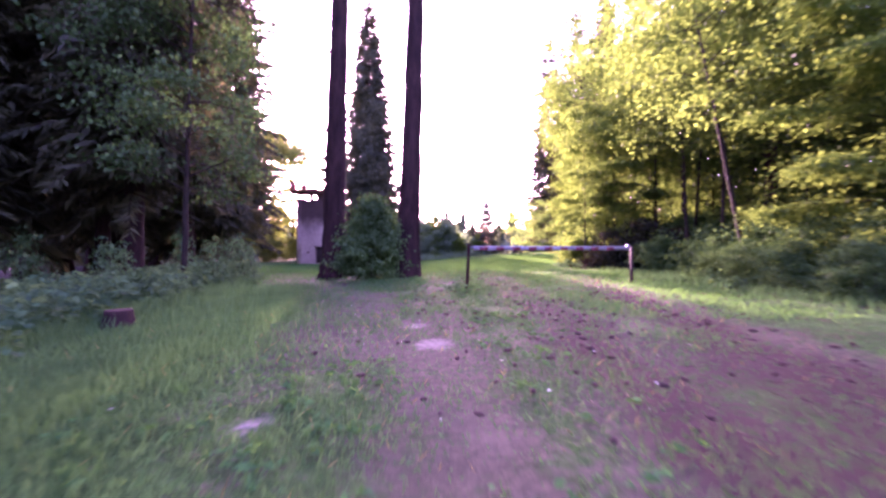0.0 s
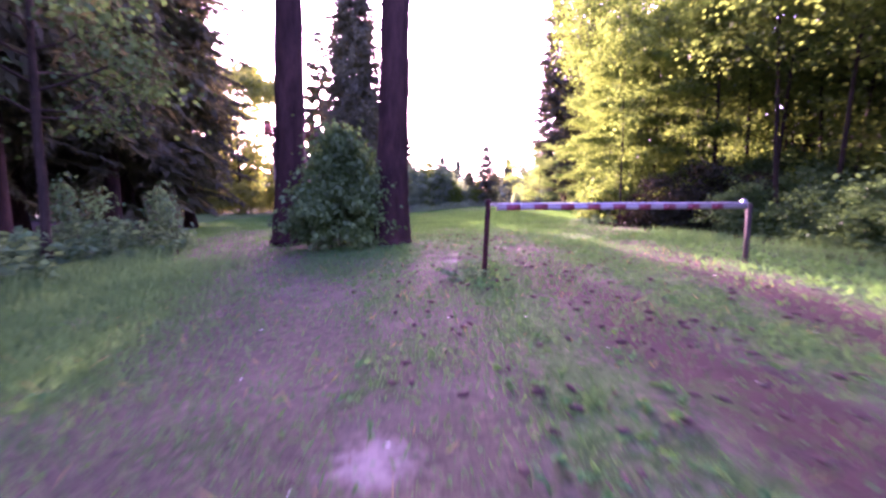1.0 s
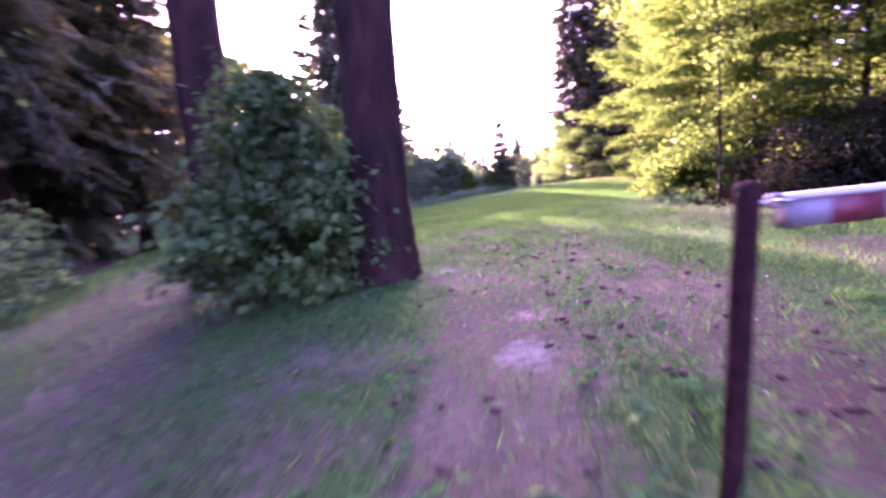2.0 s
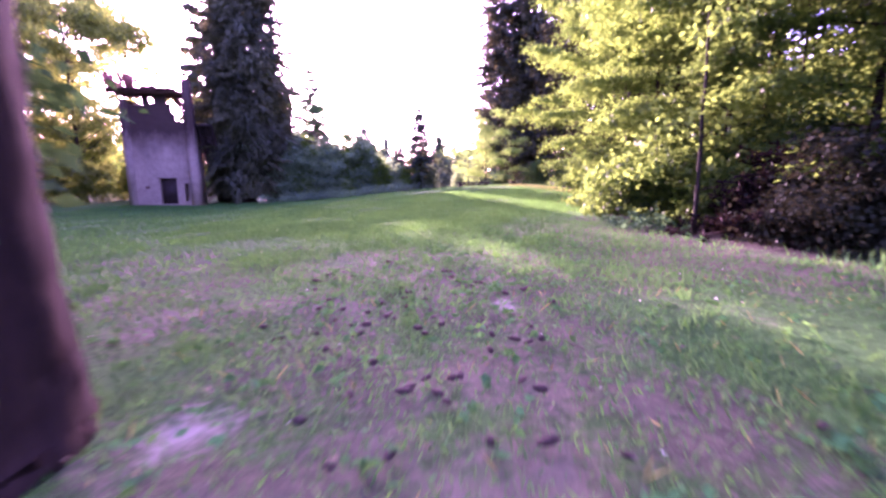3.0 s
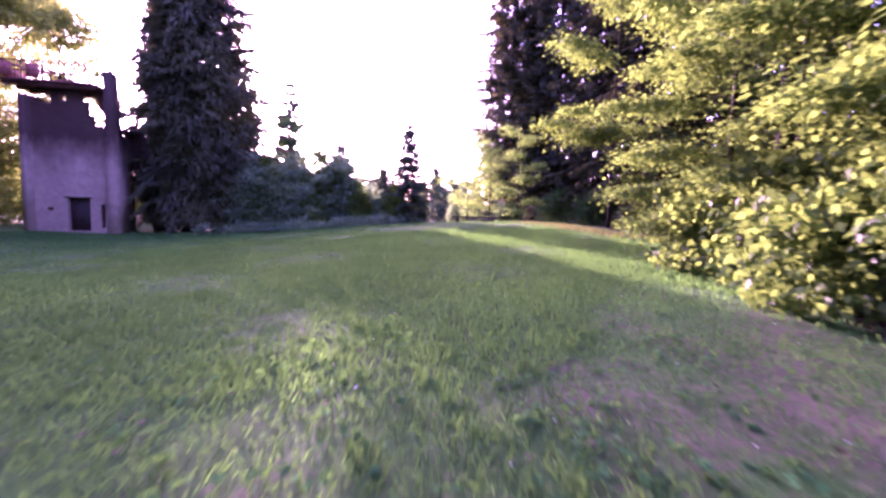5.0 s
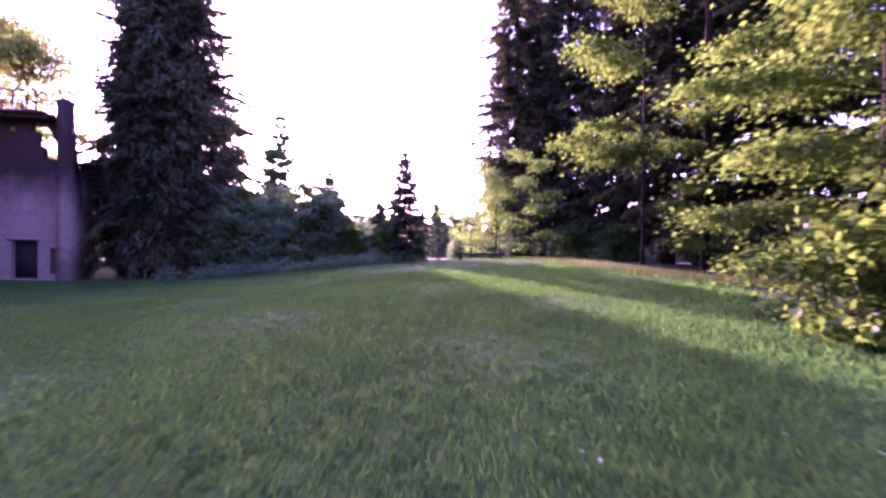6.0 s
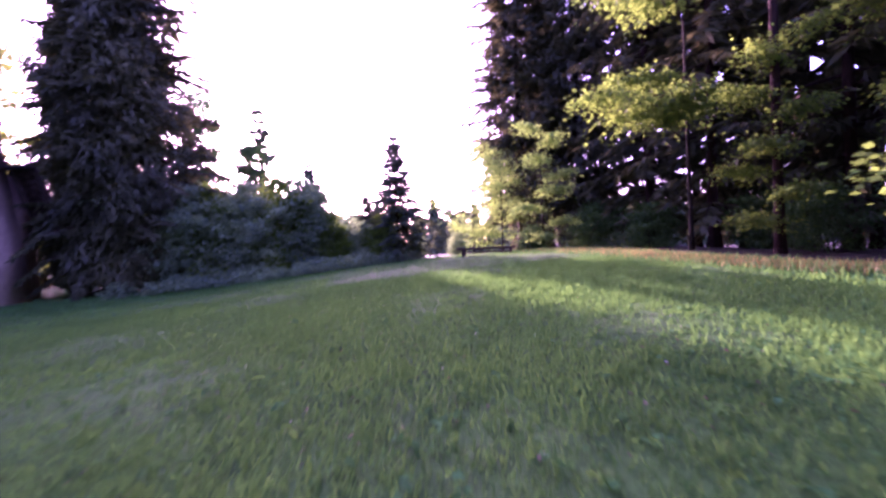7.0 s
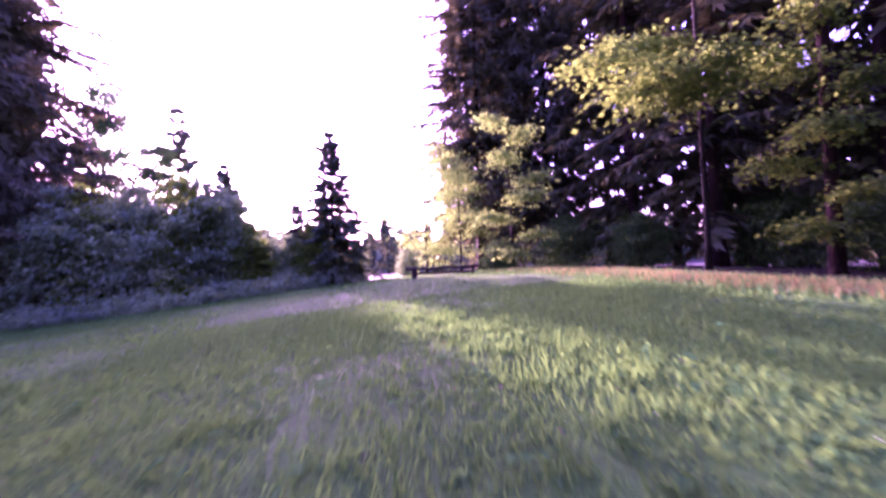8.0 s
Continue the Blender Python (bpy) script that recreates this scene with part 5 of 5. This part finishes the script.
def herbs(name, label, spots, material, height, leaf, seed, per=26):
    """A stand of soft plants: each a few stems with leaves along them. One object of stuff."""
    rr = np.random.RandomState(seed)
    spots = np.asarray(spots)
    n = len(spots)
    base = np.column_stack([spots, land(spots[:, 0], spots[:, 1])])
    hh = height * rr.uniform(0.3, 1.5, n)
    b = Buf()
    m = n * per
    c = np.repeat(base, per, axis=0)
    u = rr.uniform(0.12, 1.0, m)
    H = np.repeat(hh, per)
    a = rr.uniform(0, 2 * np.pi, m)
    bend = np.repeat(rr.normal(0, 0.18, (n, 2)), per, axis=0)
    r = H * 0.3 * (0.25 + np.sin(np.pi * u * 0.85)) * rr.uniform(0.3, 1.2, m)
    c = c + np.stack([r * np.cos(a) + bend[:, 0] * u, r * np.sin(a) + bend[:, 1] * u, u * H], -1)
    al = np.stack([np.cos(a), np.sin(a), rr.normal(-0.15, 0.3, m)], -1)
    no = np.array([0, 0, 1.0])[None] + rr.normal(0, 0.75, (m, 3))
    L = leaf * rr.uniform(0.6, 1.3, m)
    b.leaves(c, al, no, L, L * 0.55)
    tagged(new(name, b.mesh(name, material)), label, "plants", kind="stuff")


def along(line, count, spread, seed):
    """Spots strewn along a line on the plan."""
    rr = np.random.RandomState(seed)
    line = np.asarray(line, float)
    seg = np.linalg.norm(np.diff(line, axis=0), axis=1)
    d = rr.uniform(0, seg.sum(), count)
    cum = np.concatenate([[0], np.cumsum(seg)])
    p = np.stack([np.interp(d, cum, line[:, 0]), np.interp(d, cum, line[:, 1])], -1)
    return p + rr.normal(0, spread, p.shape)


herbs("undergrowth", "knee-high nettles and ferns below the spruces", along([(-6.1, 2.5), (-6.9, 6), (-7.4, 10), (-7.9, 13), (-8.6, 17.5)], 460, 0.65, 31), M_FERN, 0.62, 0.16, 32, 32)
herbs("undergrowth", "low green plants on the dark wood's floor", along([(-8.5, 4), (-10.5, 10), (-11.5, 17)], 420, 1.6, 33), M_FERN, 0.5, 0.16, 34, 22)
herbs("undergrowth", "pale soft weeds along the meadow's far edge", along([(-6.5, 45.5), (-3, 45.4), (1, 45.8), (4.2, 46.2)], 260, 0.5, 35), M_FAR, 0.45, 0.13, 36, 28)
herbs("undergrowth", "low plants at the foot of the maples", along([(8.2, 6), (7.8, 10), (8.2, 14), (9.5, 17)], 320, 0.8, 37), M_SHRUB, 0.35, 0.13, 38, 24)
herbs("undergrowth", "low plants under the maples by the meadow", along([(7.6, 24), (7.9, 26), (8.6, 28)], 110, 0.45, 39), M_SHRUB, 0.35, 0.09, 40, 26)
herbs("plantain", "broad pale green plantain leaves at the foot of the post", along([(0.25, 10.2), (0.42, 10.45)], 16, 0.07, 141), M_FERN, 0.1, 0.11, 142, 9)
herbs("undergrowth", "pale leafy shoots at the wood's edge", along([(5.9, 21.4), (6.5, 22.0)], 34, 0.3, 41), M_FERN, 0.26, 0.1, 42, 24)


# ---- grass ----
PATH_LINE = [(0, -1), (-0.1, 4.3), (-0.3, 9), (0.9, 14.7), (1.6, 18.2), (2.4, 23), (2.9, 26), (3.8, 29.6), (5.5, 36)]


def grass(name, label, count, spread, lo, hi, width, material, seed, bare=0.22, droop=0.5):
    """Blades in tufts along the walk, thin where the ground is worn."""
    rr = np.random.RandomState(seed)
    p = along(PATH_LINE, count, 0.0, seed + 500)
    p = p + np.stack([rr.uniform(-spread, spread, count), rr.normal(0, 0.4, count)], -1)
    tuft = np.sin(p[:, 0] * 2.3 + 1.7 * np.sin(p[:, 1] * 1.1)) * np.sin(p[:, 1] * 1.9 + 1.3 * np.sin(p[:, 0] * 0.8))
    keep = rr.uniform(0, 1, count) > np.clip(wear(p[:, 0], p[:, 1]) - bare - 0.25 * tuft, 0, 0.97)
    keep &= (sand(p[:, 0], p[:, 1]) < 0.6) & (rr.uniform(0, 1, count) > woods(p[:, 0], p[:, 1]))
    p, tuft = p[keep], tuft[keep]
    for near in (True, False):
        q = (p[:, 1] < 17) == near
        if near or material is M_BLADE:
            blades(name, label if near else label + ", lusher", p[q], tuft[q], lo, hi, width, material if near else M_TURF, rr, droop)


def blades(name, label, p, tuft, lo, hi, width, material, rr, droop):
    n = len(p)
    L = rr.uniform(lo, hi, n) * (1 + 0.35 * tuft) * (1 + 0.5 * np.clip(-p[:, 0] - 1.5, 0, 1) * (p[:, 1] < 8))
    a = rr.uniform(0, 2 * np.pi, n)
    lean = rr.uniform(0.15, droop + 0.4, n)
    d = np.stack([np.cos(a) * lean, np.sin(a) * lean, np.ones(n)], -1)
    base = np.column_stack([p, land(p[:, 0], p[:, 1]) - 0.01])
    d = unit(d)
    b = Buf()
    b.leaves(base + d * L[:, None] * 0.5, d, np.stack([-np.sin(a), np.cos(a), np.zeros(n)], -1) + rr.normal(0, 0.3, (n, 3)), L, width * rr.uniform(0.7, 1.3, n), 0.3)
    tagged(new(name, b.mesh(name, material)), label, "grass", kind="stuff")


grass("grass", "short green meadow grass thinning out on the worn track", 185000, 3.4, 0.025, 0.075, 0.01, M_BLADE, 51)
grass("grass", "short green meadow grass further from the path", 80000, 9.0, 0.035, 0.085, 0.011, M_BLADE, 52)
def meadow_grass(count, seed):
    """Short turf over the whole clearing, in wider blades."""
    rr = np.random.RandomState(seed)
    p = np.stack([rr.uniform(-15, 11, count), rr.uniform(6, 47, count)], -1)
    keep = (rr.uniform(0, 1, count) > woods(p[:, 0], p[:, 1])) & (rr.uniform(0, 1, count) > np.clip(wear(p[:, 0], p[:, 1]) - 0.2, 0, 0.97))
    keep &= ~((p[:, 0] < -10.4) & (p[:, 1] > 45.4))
    p = p[keep]
    n = len(p)
    L, a, lean = rr.uniform(0.04, 0.11, n), rr.uniform(0, 2 * np.pi, n), rr.uniform(0.2, 1.0, n)
    d = unit(np.stack([np.cos(a) * lean, np.sin(a) * lean, np.ones(n)], -1))
    base = np.column_stack([p, land(p[:, 0], p[:, 1]) - 0.01])
    b = Buf()
    near = np.abs(p[:, 0] - np.interp(p[:, 1], [q[1] for q in PATH_LINE], [q[0] for q in PATH_LINE])) < 3.5
    b.leaves(base + d * L[:, None] * 0.5, d, np.stack([-np.sin(a), np.cos(a), np.zeros(n)], -1), L, rr.uniform(0.014, 0.03, n) * np.where(near, 0.45, 1.0), 0.3)
    tagged(new("grass", b.mesh("grass", M_TURF)), "short green turf over the whole clearing", "grass", kind="stuff")


meadow_grass(190000, 55)
grass("dry_grass", "sparse dry straw-coloured blades between the green", 2600, 4.0, 0.05, 0.13, 0.01, M_STRAW, 53, 0.9, 1.2)


def strip_grass(name, label, spots, lo, hi, width, material, seed):
    rr = np.random.RandomState(seed)
    n = len(spots)
    L, a, lean = rr.uniform(lo, hi, n), rr.uniform(0, 2 * np.pi, n), rr.uniform(0.1, 0.6, n)
    d = unit(np.stack([np.cos(a) * lean, np.sin(a) * lean, np.ones(n)], -1))
    base = np.column_stack([spots, land(spots[:, 0], spots[:, 1]) - 0.01])
    b = Buf()
    b.leaves(base + d * L[:, None] * 0.5, d, np.stack([-np.sin(a), np.cos(a), np.zeros(n)], -1), L, width * rr.uniform(0.6, 1.4, n), 0.3)
    tagged(new(name, b.mesh(name, material)), label, "grass", kind="stuff")


strip_grass("dry_grass", "tall dry grass in the sun along the wood's edge", along([(9.6, 42.5), (9.8, 38.5), (9.7, 35.5), (10.1, 32.4), (12.5, 29.6)], 9000, 0.32, 43), 0.06, 0.2, 0.016, M_STRAW, 44)
strip_grass("tall_grass", "green grass between the dry stalks at the wood's edge", along([(9.6, 42.5), (9.8, 38.5), (9.7, 35.5), (10.1, 32.4), (12.5, 29.6)], 8000, 0.5, 143), 0.06, 0.2, 0.018, M_BLADE, 144)
strip_grass("tall_grass", "tall soft grass along the wood's edge by the track", along([(6.8, 6), (6.6, 10), (6.4, 14), (6.2, 17)], 3600, 0.5, 45), 0.08, 0.28, 0.012, M_BLADE, 46)
strip_grass("tall_grass", "soft green grass beside the track below the dark wood", along([(-3.0, 0.3), (-3.2, 4), (-3.9, 8), (-5.2, 13)], 34000, 0.85, 147), 0.05, 0.17, 0.011, M_BLADE, 148)
strip_grass("tall_grass", "tall grass and weeds along the dark wood", along([(-5.2, 1.5), (-5.9, 5), (-6.4, 9), (-6.8, 13), (-7.6, 17)], 15000, 0.45, 47), 0.1, 0.36, 0.016, M_BLADE, 48)


def tufts(count, blades, seed):
    """Spots of taller grass clumps beside the walk."""
    rr = np.random.RandomState(seed)
    c = along([(-0.5, 2), (-0.8, 9), (1.2, 16), (2.2, 22), (3.2, 28), (5.5, 36)], count, 1.0, seed + 1) + np.stack([rr.normal(0, 1.6, count), np.zeros(count)], -1)
    c = c[wear(c[:, 0], c[:, 1]) < np.where(c[:, 1] < 15, 0.4, 0.6)]
    return np.repeat(c, blades, axis=0) + rr.normal(0, 0.055, (len(c) * blades, 2))


lawn = np.random.RandomState(191).uniform((-4.5, 22.5), (9.5, 37), (115000, 2))
lawn = lawn[(woods(lawn[:, 0], lawn[:, 1]) < 0.3) & (wear(lawn[:, 0], lawn[:, 1]) < 0.5)]
strip_grass("grass", "dense soft green turf of the meadow", lawn, 0.04, 0.1, 0.011, M_TURF, 192)
strip_grass("grass_tufts", "taller clumps of soft green grass in the meadow", tufts(420, 34, 91), 0.05, 0.14, 0.01, M_TURF, 92)
weeds = along(PATH_LINE, 1500, 0.0, 93) + np.random.RandomState(94).normal(0, 1.7, (1500, 2))
herbs("meadow_weeds", "low broad-leaved plantain and clover plants in the turf", weeds[wear(weeds[:, 0], weeds[:, 1]) < 0.75], M_TURF, 0.075, 0.06, 95, 11)


# ---- cones, litter and flowers ----
def cones():
    rr = np.random.RandomState(61)
    b = Buf()
    p = np.vstack([along([(1.3, 3), (1.6, 8), (1.4, 14), (0.6, 18)], 150, 0.55, 62), along([(0, 3), (-0.2, 9), (0.3, 14), (0.8, 17.5)], 120, 0.7, 63), along([(3.3, 3), (3.6, 12)], 60, 0.5, 64)])
    for x, y in p:
        a, L, r = rr.uniform(0, 6.3), rr.uniform(0.05, 0.1), rr.uniform(0.014, 0.022)
        z = zland(x, y) + r * 0.8 + 0.01
        d = np.array([math.cos(a), math.sin(a), rr.normal(0, 0.1)]) * L
        b.tube([np.array([x, y, z]) + d * t for t in (-0.5, -0.2, 0.15, 0.5)], r * np.array([0.5, 1, 0.9, 0.3]), 6)
    tagged(new("spruce_cones", b.mesh("spruce_cones", wood_material("cone_scale", (0.025, 0.016, 0.013), (0.09, 0.055, 0.04)), True)), "dark fallen spruce cones strewn on the track", "cones", kind="stuff")


def twigs(count, seed):
    """Thin broken sticks lying on the worn track."""
    rr = np.random.RandomState(seed)
    b = Buf()
    p = np.vstack([along([(2.2, 0.5), (2.4, 6), (1.6, 14)], count // 2, 1.1, seed + 1), along([(3.4, 1), (3.9, 12)], count // 3, 0.9, seed + 2), along([(-1.5, 4), (-2.5, 11), (-3.5, 16)], count // 5, 0.8, seed + 3)])
    for x, y in p:
        a, L = rr.uniform(0, 6.3), rr.uniform(0.04, 0.17)
        d = np.array([math.cos(a), math.sin(a), 0]) * L
        side = np.array([-math.sin(a), math.cos(a), 0]) * rr.normal(0, 0.15) * L
        c = np.array([x, y, zland(x, y) + 0.012])
        b.tube([c - d * 0.5, c + side + (0, 0, 0.006), c + d * 0.5], rr.uniform(0.003, 0.007) * np.array([1.0, 0.9, 0.5]), 4)
    tagged(new("fallen_twigs", b.mesh("fallen_twigs", wood_material("dead_twig", (0.03, 0.02, 0.016), (0.12, 0.085, 0.065)), True)), "thin dead twigs scattered on the worn track", "twigs", kind="stuff")


twigs(620, 161)


def litter(name, label, count, material, size, seed, spread=3.0):
    rr = np.random.RandomState(seed)
    p = along(PATH_LINE, count, 0.0, seed + 500) + np.stack([rr.uniform(-spread, spread, count), rr.normal(0, 0.4, count)], -1)
    c = np.column_stack([p, land(p[:, 0], p[:, 1]) + 0.015 + rr.uniform(0, 0.03, count)])
    b = Buf()
    L = size * rr.uniform(0.5, 1.4, count)
    b.leaves(c, rr.normal(0, 1, (count, 3)) * (1, 1, 0.15), np.array([0, 0, 1.0])[None] + rr.normal(0, 0.3, (count, 3)), L, L * rr.uniform(0.4, 0.8, count))
    tagged(new(name, b.mesh(name, material)), label, "litter", kind="stuff")


cones()
M_PETAL = leaf_material("pale_petal", (0.6, 0.58, 0.56), (0.8, 0.78, 0.78), (0.5, 0.5, 0.48), 0.05, 0.3)
M_OLDLEAF = leaf_material("old_leaf", (0.07, 0.05, 0.034), (0.17, 0.125, 0.085), (0.1, 0.06, 0.03), 0.04, 0.2, 1.5)
litter("fallen_leaves", "brown fallen leaves and bark scraps on the ground", 2000, M_OLDLEAF, 0.034, 71)
litter("clover_flowers", "tiny pale clover heads in the grass", 260, M_PETAL, 0.026, 72, 4.0)
litter("clover_leaves", "low clover and plantain leaves in the turf", 9000, M_TURF, 0.032, 73, 4.5)


# ---- the distance ----
def far_woods():
    rr = np.random.RandomState(81)
    b = Buf()
    cs, al, ln, wd = [], [], [], []
    for i in range(420):
        a = radians(rr.uniform(-75, 75))
        r = rr.uniform(150, 290)
        x, y = r * math.sin(a), 20 + r * math.cos(a)
        h = rr.uniform(13, 21)
        z = zland(x, y) - 1
        m = 150
        u = rr.uniform(0, 1, m)
        conifer = rr.rand() < 0.6
        rad = (h * 0.2 * (1 - u) if conifer else h * 0.3 * np.sqrt(np.clip(1 - (2 * u - 1) ** 2, 0, 1))) * rr.uniform(0.6, 1.1, m)
        t = rr.uniform(0, 6.3, m)
        cs.append(np.stack([x + rad * np.cos(t), y + rad * np.sin(t), z + u * h], -1))
        al.append(np.stack([np.cos(t), np.sin(t), np.full(m, -0.5 if conifer else 0.2)], -1))
        ln.append(np.full(m, 4.2 if conifer else 3.8) * rr.uniform(0.6, 1.3, m))
        wd.append(np.full(m, 2.4) * rr.uniform(0.6, 1.3, m))
    c = np.vstack(cs)
    b.leaves(c, np.vstack(al), np.array([0, 0, 1.0])[None] + rr.normal(0, 0.5, c.shape), np.concatenate(ln), np.concatenate(wd))
    tagged(new("far_woods", b.mesh("far_woods", M_NEEDLE_B)), "distant mixed wood beyond the meadow", "woods", kind="stuff")


far_woods()
